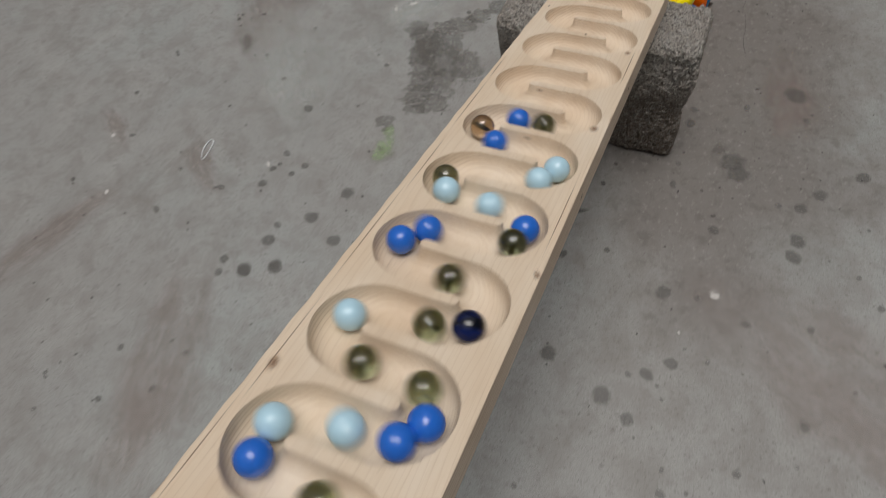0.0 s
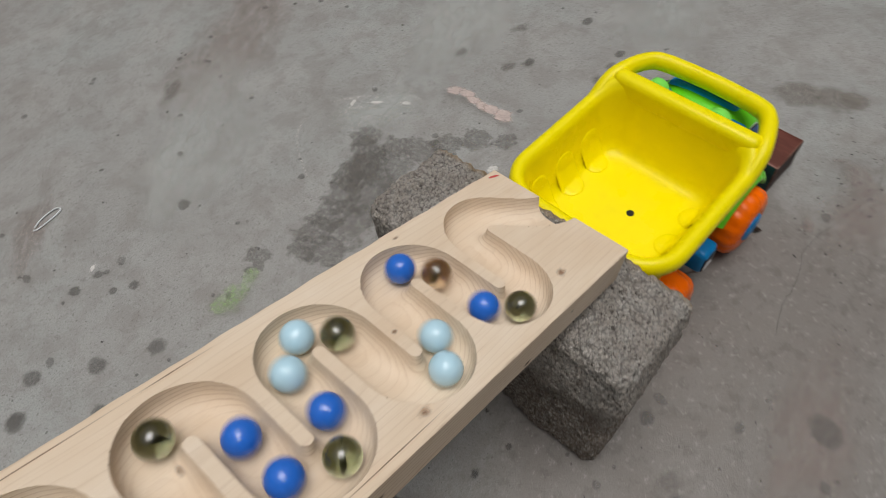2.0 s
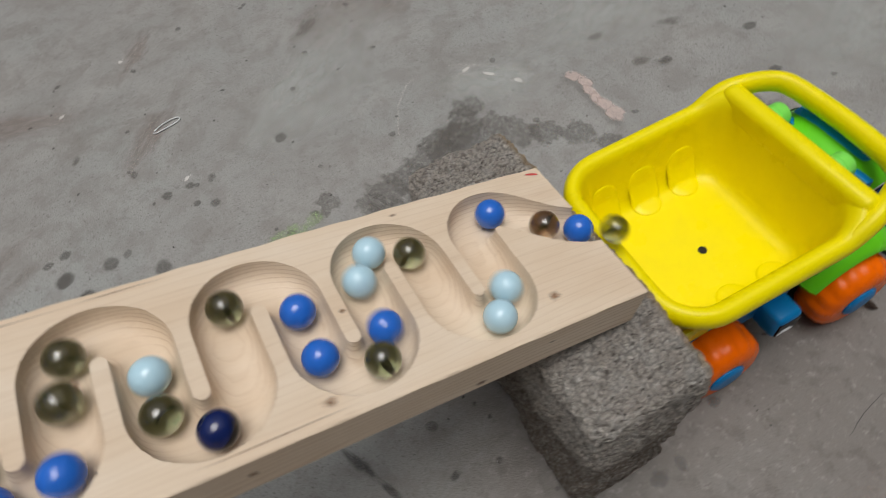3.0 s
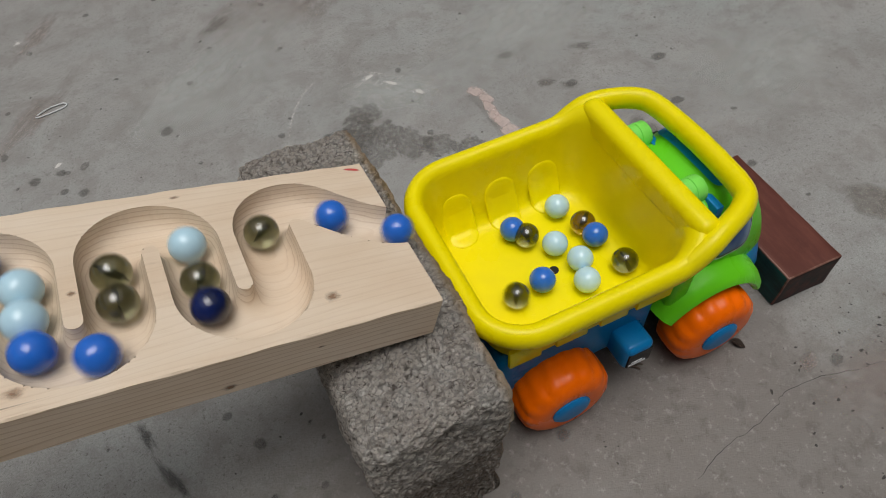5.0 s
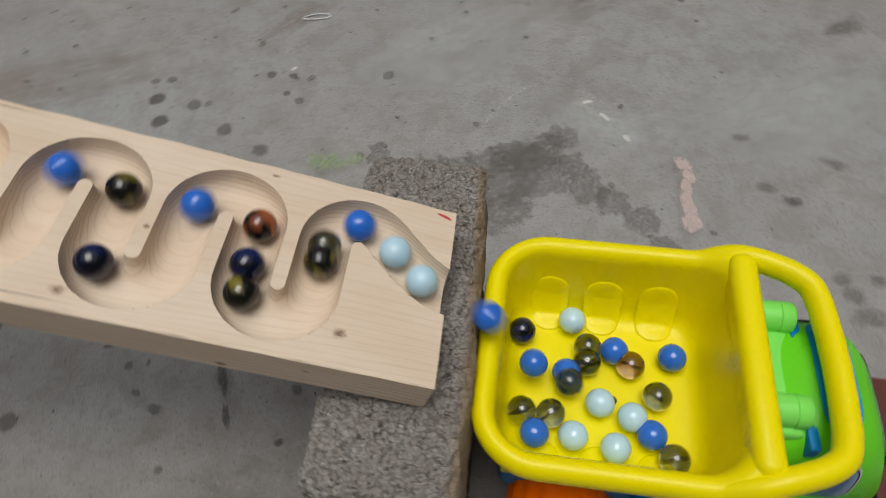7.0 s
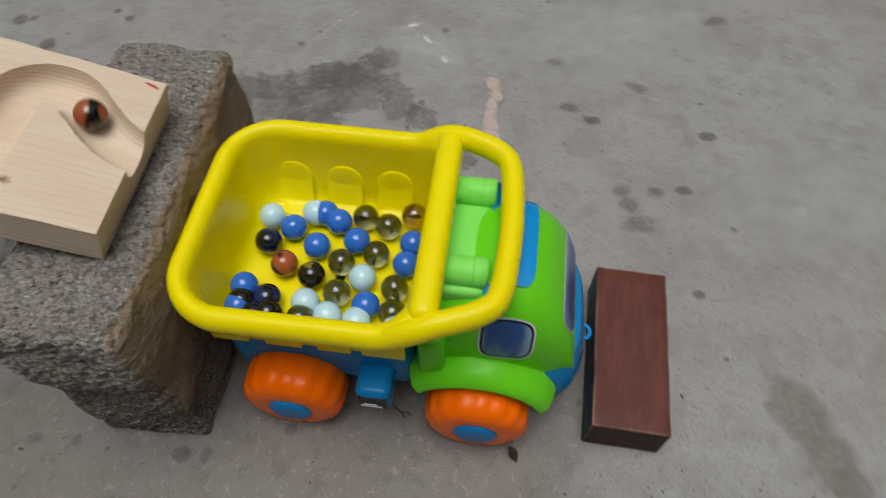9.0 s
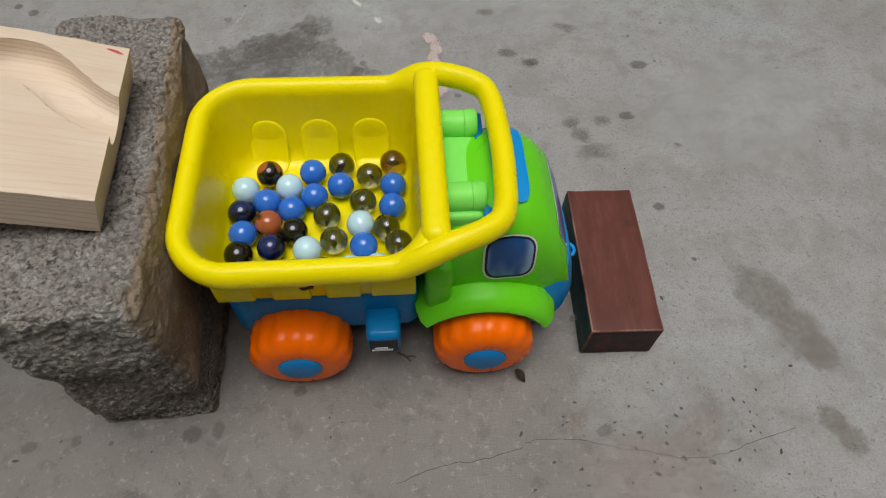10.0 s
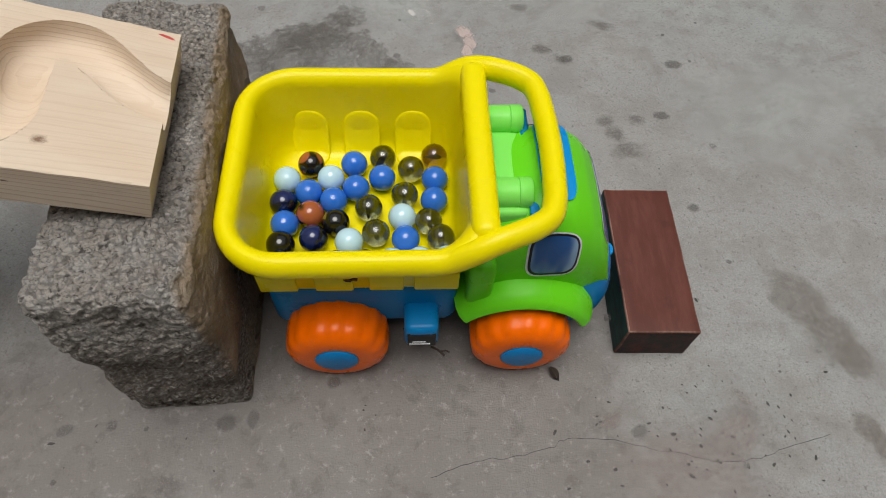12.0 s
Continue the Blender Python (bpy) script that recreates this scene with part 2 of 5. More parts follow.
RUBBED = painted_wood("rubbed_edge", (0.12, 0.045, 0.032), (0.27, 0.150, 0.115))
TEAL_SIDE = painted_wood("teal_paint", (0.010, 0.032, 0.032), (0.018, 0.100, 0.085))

# ---- mesh helpers ----


def part(name, bm, material, parent, label="", smooth=40):
    """Links a bmesh as one mesh object under a thing or a part."""
    mesh = bpy.data.meshes.new(name)
    bm.normal_update()
    bm.to_mesh(mesh)
    bm.free()
    for m in material if isinstance(material, (list, tuple)) else [material]:
        mesh.materials.append(m)
    if smooth:
        mesh.polygons.foreach_set("use_smooth", [True] * len(mesh.polygons))
        mesh.set_sharp_from_angle(angle=radians(smooth))
    ob = new(name, mesh)
    ob.parent = parent
    if label:
        ob["label"] = label
    return ob


def grid_mesh(bm, rows, close_u=False, close_v=False):
    """Faces between rows of points; every row has the same length."""
    vs = [[bm.verts.new(p) for p in row] for row in rows]
    nu, nv = len(vs), len(vs[0])
    for i in range(nu if close_u else nu - 1):
        for j in range(nv if close_v else nv - 1):
            a, b = vs[i], vs[(i + 1) % nu]
            bm.faces.new((a[j], a[(j + 1) % nv], b[(j + 1) % nv], b[j]))
    return vs


def capped(bm, ring, flip=False):
    bm.faces.new(list(reversed(ring)) if flip else ring)


def fix_normals(bm):
    bmesh.ops.recalc_face_normals(bm, faces=bm.faces[:])
    return bm


def tube(points, radius, n=14, flat=1.0, closed=False):
    """A round bar along points, its ends closed; flat squeezes it upright."""
    bm = bmesh.new()
    pts = [Vector(p) for p in points]
    rows = []
    for i, p in enumerate(pts):
        a = pts[i - 1] if i or closed else p
        b = pts[(i + 1) % len(pts)] if i < len(pts) - 1 or closed else p
        d = (b - a).normalized()
        side = d.cross(Vector((0, 0, 1)))
        side = side.normalized() if side.length > 1e-4 else Vector((1, 0, 0))
        up = side.cross(d).normalized()
        rows.append([p + side * radius * math.cos(2 * math.pi * k / n) + up * radius * flat * math.sin(2 * math.pi * k / n) for k in range(n)])
    vs = grid_mesh(bm, rows, close_u=closed, close_v=True)
    if not closed:
        capped(bm, vs[0], True)
        capped(bm, vs[-1])
    return fix_normals(bm)


def curve_through(points, steps=8):
    """Catmull-Rom points through the given ones."""
    p = [Vector(q) for q in points]
    p = [2 * p[0] - p[1]] + p + [2 * p[-1] - p[-2]]
    out = []
    for i in range(1, len(p) - 2):
        for k in range(steps):
            t = k / steps
            a, b, c, d = p[i - 1:i + 3]
            out.append(0.5 * ((2 * b) + (c - a) * t + (2 * a - 5 * b + 4 * c - d) * t * t + (3 * b - a - 3 * c + d) * t ** 3))
    out.append(p[-2])
    return out


def rounded_rect(x0, x1, y0, y1, r, n=9, rear=1.0):
    """Points round a rectangle with rounded corners, from the corner (x1, y1) on."""
    out = []
    b = r * rear
    for cx, cy, q, a0 in ((x1 - r, y1 - r, r, 0), (x0 + b, y1 - b, b, 90), (x0 + b, y0 + b, b, 180), (x1 - r, y0 + r, r, 270)):
        for k in range(n):
            a = radians(a0 + 90 * k / (n - 1))
            out.append((cx + q * math.cos(a), cy + q * math.sin(a)))
    return out


def box(x0, x1, y0, y1, z0, z1, bevel=0.002, segments=3):
    bm = bmesh.new()
    bmesh.ops.create_cube(bm, size=1.0)
    for v in bm.verts:
        v.co = Vector(((x0 + x1) / 2 + v.co.x * (x1 - x0), (y0 + y1) / 2 + v.co.y * (y1 - y0), (z0 + z1) / 2 + v.co.z * (z1 - z0)))
    if bevel:
        bmesh.ops.bevel(bm, geom=bm.edges[:], offset=bevel, segments=segments, profile=0.5, affect="EDGES")
    return bm


def thing(name, label, category, group="", at=None):
    ob = new(name)
    ob.empty_display_size = 0.02
    if at is not None:
        ob.matrix_world = at
    return tagged(ob, label, category, group)


# ---- ground ----


def make_ground():
    near = [i * 0.05 - 1.5 for i in range(61)]
    far = [2.0, 3.5, 7, 15, 30, 60]
    line = [-v for v in reversed(far)] + near + far
    bm = bmesh.new()
    grid_mesh(bm, [[(x, y, 0) for y in line] for x in line])
    fix_normals(bm)
    for f in bm.faces:
        if f.normal.z < 0:
            f.normal_flip()
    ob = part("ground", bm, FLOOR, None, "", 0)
    return tagged(ob, "grey worn concrete yard floor with damp spots and scuffs", "floor", kind="structure")


GROUND = make_ground()
PLASTER = Nodes("weathered_plaster", 0.85)
PLASTER.color(PLASTER.ramp(PLASTER.noise(PLASTER.coords(), 1.5, 6, 0.65), (0.3, (0.20, 0.18, 0.16)), (0.7, (0.30, 0.285, 0.26))))
PLASTER.bump(PLASTER.noise(PLASTER.coords(), 40, 5, 0.6), 0.3, 0.004)


def make_unseen_walls():
    """Plain walls all round, out of the camera's sight, added to cut low sky light."""
    for name, x0, x1, y0, y1 in (("wall_north", -2.9, 2.9, 2.7, 2.85), ("wall_south", -2.9, 2.9, -1.75, -1.6), ("wall_west", -2.9, -2.75, -1.6, 2.7), ("wall_east", 2.75, 2.9, -1.6, 2.7)):
        tagged(part(name, box(x0, x1, y0, y1, -0.01, 2.8, 0.004), PLASTER.m, None), "plain weathered grey plaster wall, unseen, added round the yard to block low sky light", "wall", kind="structure")


make_unseen_walls()
DAMP = spot_stain("damp_spot", (0.095, 0.090, 0.084), 0.60, 0.34, 0.30, 9, 0.35)
SOFT = spot_stain("faded_damp_patch", (0.12, 0.108, 0.096), 0.55, 0.60, 0.45, 7, 0.55)
WET = spot_stain("dark_damp_patch", (0.115, 0.106, 0.096), 0.50, 0.22, 0.65, 5, 0.7)
RUST = spot_stain("brownish_stain", (0.235, 0.180, 0.160), 0.45, 0.6, 0.6, 5, 0.7)
MOSS = spot_stain("pale_green_smear", (0.27, 0.38, 0.17), 0.55, 0.4, 0.7, 4, 0.95)
PALE = spot_stain("pale_scuff", (0.42, 0.44, 0.425), 0.55, 0.7, 0.5, 6, 0.8)
CHALK = spot_stain("white_scratch", (0.62, 0.60, 0.57), 0.85, 0.5, 0.55, 12, 0.6)
PINK = spot_stain("pink_paint_smear", (0.54, 0.435, 0.40), 0.85, 0.30, 0.50, 6, 0.35)
SOOT = spot_stain("black_scrape", (0.03, 0.03, 0.03), 0.8, 0.6, 0.6, 14, 0.7)
disc_mesh = {}


def stain(name, mat, x, y, rx, ry=None, turn=0.0):
    """A flat mark on the ground."""
    ry = ry or rx
    if mat.name not in disc_mesh:
        bm = bmesh.new()
        bmesh.ops.create_circle(bm, cap_ends=True, segments=24, radius=1.0)
        mesh = bpy.data.meshes.new(name)
        bm.to_mesh(mesh)
        bm.free()
        mesh.materials.append(mat)
        disc_mesh[mat.name] = mesh
    ob = new(name, disc_mesh[mat.name])
    ob.parent = GROUND
    stain.level += 1
    ob.matrix_basis = Matrix.LocRotScale((x, y, 0.0001 + 0.000012 * stain.level), Euler((0, 0, radians(turn))), (rx, ry, 1))
    ob.visible_shadow = False
    return ob


stain.level = 0
# the large damp patch beside the block, brownish and pale areas
for x, y, r in ((0.076, 0.352, 0.020), (0.062, 0.335, 0.024), (0.045, 0.322, 0.022), (0.024, 0.326, 0.020), (0.004, 0.312, 0.026), (-0.024, 0.300, 0.024), (-0.050, 0.300, 0.022),
                (-0.073, 0.292, 0.018), (-0.107, 0.320, 0.016), (-0.020, 0.275, 0.034), (0.020, 0.290, 0.036), (0.052, 0.296, 0.030), (0.100, 0.288, 0.024), (0.122, 0.270, 0.020),
                (0.150, 0.252, 0.020), (-0.062, 0.272, 0.022), (0.085, 0.315, 0.018), (0.020, 0.250, 0.030), (0.165, 0.225, 0.014)):
    stain("damp_patch", WET, x, y, r * 1.3, r * 1.15, 900 * x)
for x, y, rx, ry, a in ((-0.41, 0.67, 0.17, 0.050, 155), (-0.250, 0.530, 0.085, 0.030, 48), (-0.222, 0.705, 0.07, 0.024, 55), (-0.53, 0.40, 0.20, 0.08, 20),
                        (0.10, 0.62, 0.2, 0.1, 30), (0.30, -0.11, 0.10, 0.05, 0), (-0.30, -0.25, 0.2, 0.1, 60), (0.07, -0.16, 0.12, 0.05, 10)):
    stain("brownish_stain", RUST, x, y, rx, ry, a)
for x, y, rx, ry, a in ((0.12, 0.37, 0.09, 0.06, -30), (-0.20, 0.20, 0.16, 0.10, 0), (0.30, 0.40, 0.20, 0.10, 20), (-0.05, 0.50, 0.2, 0.1, 40), (0.46, 0.2, 0.15, 0.1, 10)):
    stain("pale_scuff", PALE, x, y, rx, ry, a)
# round damp drops, larger ones first
for x, y, r in ((-0.052, -0.112, 0.016), (-0.068, -0.122, 0.014), (0.073, -0.167, 0.015), (-0.141, -0.195, 0.010), (-0.073, -0.210, 0.009), (-0.097, -0.193, 0.008),
                (-0.163, -0.192, 0.010), (-0.153, -0.110, 0.007), (-0.246, -0.076, 0.009), (-0.352, 0.017, 0.010), (-0.392, -0.073, 0.008), (-0.377, -0.045, 0.011),
                (-0.036, -0.250, 0.009), (-0.278, 0.343, 0.011), (-0.231, 0.316, 0.010), (-0.365, 0.419, 0.007), (-0.371, 0.386, 0.011), (-0.355, 0.351, 0.011),
                (-0.383, 0.415, 0.006), (-0.341, -0.080, 0.008), (-0.322, -0.100, 0.008), (-0.370, 0.386, 0.010), (-0.324, 0.379, 0.011), (-0.354, 0.353, 0.009),
                (-0.116, 0.437, 0.008), (-0.208, 0.391, 0.006), (-0.225, 0.431, 0.006), (-0.250, 0.432, 0.007), (-0.225, 0.402, 0.005), (-0.300, 0.300, 0.010)):
    stain("damp_drop", DAMP, x, y, r * 1.35, r * 1.2, x * 900)
for x, y, rx, ry, a in ((0.306, 0.200, 0.014, 0.010, 20), (0.335, 0.200, 0.012, 0.008, -20), (0.320, 0.165, 0.020, 0.012, 10), (0.312, 0.185, 0.012, 0.012, 0), (0.280, 0.282, 0.012, 0.008, -20),
                        (-0.005, -0.056, 0.008, 0.007, 0),
                        (-0.036, -0.094, 0.014, 0.012, 0), (0.037, 0.329, 0.03, 0.02, 0), (0.263, 0.297, 0.014, 0.008, -20), (0.285, 0.282, 0.008, 0.006, 0), (0.360, 0.204, 0.009, 0.006, 0),
                        (0.421, 0.441, 0.02, 0.012, 30), (0.388, 0.539, 0.035, 0.02, 30), (0.389, 0.270, 0.01, 0.007, 0), (0.065, -0.033, 0.006, 0.005, 0), (0.36, 0.10, 0.006, 0.005, 0),
                        (0.25, 0.36, 0.012, 0.008, 0), (0.33, 0.33, 0.02, 0.009, -25), (-0.02, 0.60, 0.03, 0.014, 40), (-0.33, 0.55, 0.012, 0.006, 60), (-0.45, 0.30, 0.012, 0.01, 0)):
    stain("damp_drop", SOFT if rx > 0.011 else DAMP, x, y, rx * 1.25, ry * 1.25, a)
FIRM = spot_stain("brown_damp_patch", (0.175, 0.155, 0.134), 0.58, 0.34, 0.28, 6, 0.40)
for x, y, rx, ry, a in ((0.416, 0.012, 0.021, 0.030, 30), (0.433, -0.022, 0.023, 0.028, 20), (0.442, -0.040, 0.016, 0.018, 15), (0.428, -0.088, 0.010, 0.013, 30), (0.436, -0.102, 0.011, 0.013, 30)):
    stain("damp_patch", FIRM, x, y, rx * 1.3, ry * 1.3, a)
PIT = spot_stain("black_pit", (0.035, 0.032, 0.030), 0.9, 0.30, 0.55, 5, 0.2)
for cx, cy, sx, sy, count in ((0.335, -0.085, 0.030, 0.022, 34), (0.265, -0.085, 0.028, 0.025, 30), (0.30, -0.14, 0.05, 0.02, 18), (0.0, 0.0, 0.40, 0.35, 90), (-0.02, -0.14, 0.10, 0.05, 24)):
    for i in range(count):
        rr = random.choice((0.0006, 0.0008, 0.0010, 0.0014))
        stain("black_pit", PIT, random.gauss(cx, sx), random.gauss(cy, sy), rr * random.uniform(1, 2.2), rr, random.uniform(0, 180))
for x, y, rx, ry, a in ((0.335, -0.088, 0.028, 0.024, 40), (0.347, -0.062, 0.010, 0.005, -50), (0.252, -0.072, 0.020, 0.010, 20)):
    stain("brownish_stain", RUST, x, y, rx, ry, a)
for i in range(380):
    x, y = random.uniform(-0.62, 0.45), random.uniform(-0.42, 0.72)
    if x > 0.05 and i % 3:
        continue
    r = random.choice((0.0016, 0.002, 0.0025, 0.003, 0.0045, 0.0058))
    stain("damp_speck", DAMP, x, y, r * random.uniform(0.8, 1.6), r, random.uniform(0, 180))
for x, y, rx, ry, a in ((-0.153, 0.297, 0.018, 0.015, 10), (-0.128, 0.303, 0.014, 0.011, 30), (-0.168, 0.300, 0.010, 0.010, 0)):
    stain("green_smear", MOSS, x, y, rx * 1.3, ry * 1.4, a)
for x, y, rx, ry, a in ((0.100, 0.398, 0.010, 0.0035, 15),
                        (0.138, 0.348, 0.010, 0.003, -60), (0.118, 0.376, 0.010, 0.003, -50),
                        (0.120, 0.206, 0.008, 0.005, 0), (-0.224, 0.436, 0.0062, 0.0034, 20), (-0.244, 0.688, 0.006, 0.004, 0), (-0.29, -0.10, 0.003, 0.002, 0), (-0.237, -0.125, 0.007, 0.005, 30), (-0.33, 0.63, 0.006, 0.003, 40)):
    stain("white_scratch", CHALK, x, y, rx * 1.25, ry * 1.6, a)
for x, y, rx, ry, a in ((0.189, 0.316, 0.011, 0.0085, -60), (0.192, 0.302, 0.013, 0.008, 80), (0.189, 0.288, 0.012, 0.0065, 95), (0.187, 0.275, 0.013, 0.0065, 80), (0.188, 0.261, 0.014, 0.008, 95), (0.189, 0.246, 0.014, 0.0105, 90)):
    stain("pink_smear", PINK, x, y, rx * 1.2, ry * 1.25, a)
for x, y, rx, ry, a in ((-0.199, 0.105, 0.020, 0.0045, 102), (-0.188, 0.066, 0.026, 0.005, 112), (-0.176, 0.036, 0.016, 0.0035, 114), (-0.13, 0.02, 0.006, 0.004, 30), (-0.09, 0.06, 0.003, 0.0025, 0), (-0.085, 0.045, 0.0025, 0.002, 0)):
    stain("black_scrape", SOOT, x, y, rx * 1.2, ry * 1.4, a)


def make_strip(name, pts, width, mat, wander=0.002, level=0.00007):
    """A narrow flat line drawn on the concrete."""
    line = curve_through([(x, y, 0) for x, y in pts], 6)
    bm = bmesh.new()
    rows = []
    for i, p in enumerate(line):
        d = (line[min(i + 1, len(line) - 1)] - line[max(i - 1, 0)]).normalized()
        side = Vector((-d.y, d.x, 0))
        w = width * (0.7 + 0.9 * noise.noise((p.x * 130, p.y * 130, 5)))
        j = noise.noise((p.x * 240, p.y * 240, 1)) * wander
        a, b = p + side * (j - w), p + side * (j + w)
        rows.append([(a.x, a.y, level), (b.x, b.y, level)])
    grid_mesh(bm, rows)
    part(name, bm, mat, GROUND, "", 0).visible_shadow = False


chalk = Nodes("chalk_line", 0.8)
chalk.color((0.60, 0.58, 0.55))
chalk.put(chalk.span(chalk.noise(chalk.coords(), 420, 4, 0.7), 0.38, 0.60, 0.0, 0.8), chalk.b.inputs["Alpha"])
for pts, w in ((((0.056, 0.432), (0.038, 0.425), (0.024, 0.412), (0.012, 0.397), (0.003, 0.380), (-0.006, 0.360)), 0.0011),
               (((0.090, 0.425), (0.104, 0.416), (0.118, 0.404), (0.125, 0.396)), 0.0012), (((0.085, 0.402), (0.096, 0.400), (0.108, 0.389), (0.122, 0.371)), 0.0016),
               (((0.128, 0.400), (0.134, 0.386), (0.136, 0.370)), 0.0009), (((0.150, 0.372), (0.156, 0.352), (0.158, 0.338)), 0.0008), (((0.100, 0.375), (0.112, 0.360), (0.118, 0.342)), 0.0007)):
    make_strip("chalk_line", pts, w, chalk.m)


def make_crack():
    """A hairline crack in the concrete, a narrow sunken strip."""
    pts = ((0.127, -0.100), (0.157, -0.092), (0.180, -0.091), (0.208, -0.086), (0.220, -0.082), (0.247, -0.084), (0.284, -0.094), (0.320, -0.103), (0.344, -0.103), (0.366, -0.098), (0.401, -0.091))
    line = curve_through([(x, y, 0) for x, y in pts], 6)
    bm = bmesh.new()
    rows = []
    for i, p in enumerate(line):
        w = 0.00016 + 0.00018 * noise.noise((p.x * 90, 3, 0))
        j = noise.noise((p.x * 240, p.y * 240, 1)) * 0.0020
        rows.append([(p.x, p.y + j - w, 0.00006), (p.x, p.y + j + w, 0.00006)])
    grid_mesh(bm, rows)
    part("crack", bm, BLACK, GROUND, "", 0)


make_crack()

# ---- the marble run: a pine plank with a winding groove ----
SLOPE = math.atan(0.31)
PITCH, HALF = 0.0339, 0.0134          # from run to run of the groove; half its width
TIP_X, LOW, HIGH = -0.0491, 0.0370, 0.0672  # the last finger; centres of the lower and upper bends
WIDTH, THICK, DEEP, LENGTH = 0.105, 0.026, 0.0128, 1.16
PLANK = Matrix.Translation((0.0, 0.0, 0.1845)) @ Matrix.Rotation(SLOPE, 4, "Y")


def groove_line(step=0.0008):
    """The groove's middle line in the plank's plane, from its lower end uphill."""
    r = PITCH / 2
    pts = []
    # outlet: an S from the last bend to the notch in the end
    a, b = (0.006, 0.0525), (TIP_X + r * math.cos(radians(52)), HIGH + r * math.sin(radians(52)))
    c1, c2 = (-0.014, 0.0525), (b[0] + 0.012, b[1] - 0.0095)
    for k in range(60):
        t = k / 60
        pts.append(tuple((1 - t) ** 3 * a[i] + 3 * (1 - t) ** 2 * t * c1[i] + 3 * (1 - t) * t * t * c2[i] + t ** 3 * b[i] for i in (0, 1)))
    for k in range(34):
        w = radians(52 + 128 * k / 34)
        pts.append((TIP_X + r * math.cos(w), HIGH + r * math.sin(w)))
    x, up, m = TIP_X - r, False, 0
    while x > -LENGTH + 0.06:
        y0, y1 = (HIGH, LOW) if not up else (LOW, HIGH)
        pts += [(x, y0 + (y1 - y0) * k / 24) for k in range(24)]
        for k in range(40):
            w = math.pi * k / 40
            pts.append((x - r + r * math.cos(w), y1 + (r if up else -r) * math.sin(w)))
        x, up = x - PITCH, not up
    p = np.array(pts)
    d = np.concatenate([[0], np.cumsum(np.hypot(*(p[1:] - p[:-1]).T))])
    s = np.arange(0, d[-1], step)
    return np.stack([np.interp(s, d, p[:, 0]), np.interp(s, d, p[:, 1])], 1), s


LINE, LINE_S = groove_line()


def groove_offset(x, y):
    """Distance from the groove's middle line at each point of a column, and the way to it."""
    near = LINE[np.abs(LINE[:, 0] - x) < 0.022]
    if not len(near):
        return np.full(len(y), 1.0), np.zeros((len(y), 2))
    d = np.stack([x - near[None, :, 0] + 0 * y[:, None], y[:, None] - near[None, :, 1]], -1)
    q = np.hypot(d[..., 0], d[..., 1])
    k = q.argmin(1)
    i = np.arange(len(y))
    return q[i, k], d[i, k] / np.maximum(q[i, k], 1e-9)[:, None]


def make_plank():
    cell = 0.0008
    xs = np.concatenate([np.arange(-LENGTH, -0.68, 0.0026), np.arange(-0.68, -cell / 2, cell), [0.0]])
    ys = np.linspace(0, WIDTH, int(WIDTH / cell) + 1)
    nx, ny = len(xs), len(ys)
    P = np.zeros((nx, ny, 3))
    for i, x in enumerate(xs):
        q, way = groove_offset(x, ys + (ys / WIDTH * 0.9 + 0.35 + 1.1 * max(x, -0.6)) * 0.0016 * min(1.0, -x / 0.15))
        c = cell if x > -0.68 else 0.0018
        # the plank is a little wider uphill than at its sawn end
        px, py = np.full(ny, x), ys + (ys / WIDTH * 0.9 + 0.35 + 1.1 * max(x, -0.6)) * 0.0016 * min(1.0, -x / 0.15)
        snap = np.abs(q - HALF) < 0.62 * c
        snap[0] = snap[-1] = False
        if i == nx - 1:
            way = np.stack([np.zeros(ny), np.sign(ys - 0.0525)], 1)
        if i > 0:
            px[snap] += way[snap, 0] * (HALF - q[snap])
            py[snap] += way[snap, 1] * (HALF - q[snap])
        q = np.where(snap, HALF, q)
        z = -DEEP * np.clip(1 - (np.clip(q, 0, HALF) / HALF) ** 2.6, 0, 1) ** 0.42
        z[q >= HALF] = 0
        P[i, :, 0], P[i, :, 1], P[i, :, 2] = px, py, z
    # worn long edges
    for j, dz in ((0, 0.0006), (1, 0.0001), (ny - 2, 0.0001), (ny - 1, 0.0006)):
        P[:, j, 2] -= dz * (1 + 0.8 * np.sin(xs * 61 + j) * np.sin(xs * 173))
    idx = np.arange(nx * ny).reshape(nx, ny)
    faces = np.stack([idx[:-1, :-1], idx[1:, :-1], idx[1:, 1:], idx[:-1, 1:]], -1).reshape(-1, 4).tolist()
    rim = np.concatenate([idx[:, 0], idx[-1, 1:], idx[-2::-1, -1], idx[0, -2:0:-1]])
    verts = P.reshape(-1, 3)
    low = verts[rim].copy()
    low[:, 2] = -THICK
    base = len(verts)
    verts = np.concatenate([verts, low])
    n = len(rim)
    for k in range(n):
        m = (k + 1) % n
        faces.append([int(rim[k]), base + k, base + m, int(rim[m])])
    faces.append([base + k for k in reversed(range(n))])
    mesh = bpy.data.meshes.new("plank")
    mesh.from_pydata(verts.tolist(), [], faces)
    mesh.update()
    mesh.materials.append(WOOD)
    mesh.polygons.foreach_set("use_smooth", [True] * (len(faces) - n - 1) + [False] * (n + 1))
    mesh.set_sharp_from_angle(angle=radians(38))
    body = new("plank", mesh)
    run = thing("marble_run", "pale pine plank with a winding routed groove, sloping onto a block", "marble run", at=PLANK)
    body.parent = run
    return run


RUN = make_plank()
KNOT = spot_stain("wood_knot", (0.20, 0.105, 0.055), 0.75, 0.7, 0.35, 3, 0.4)
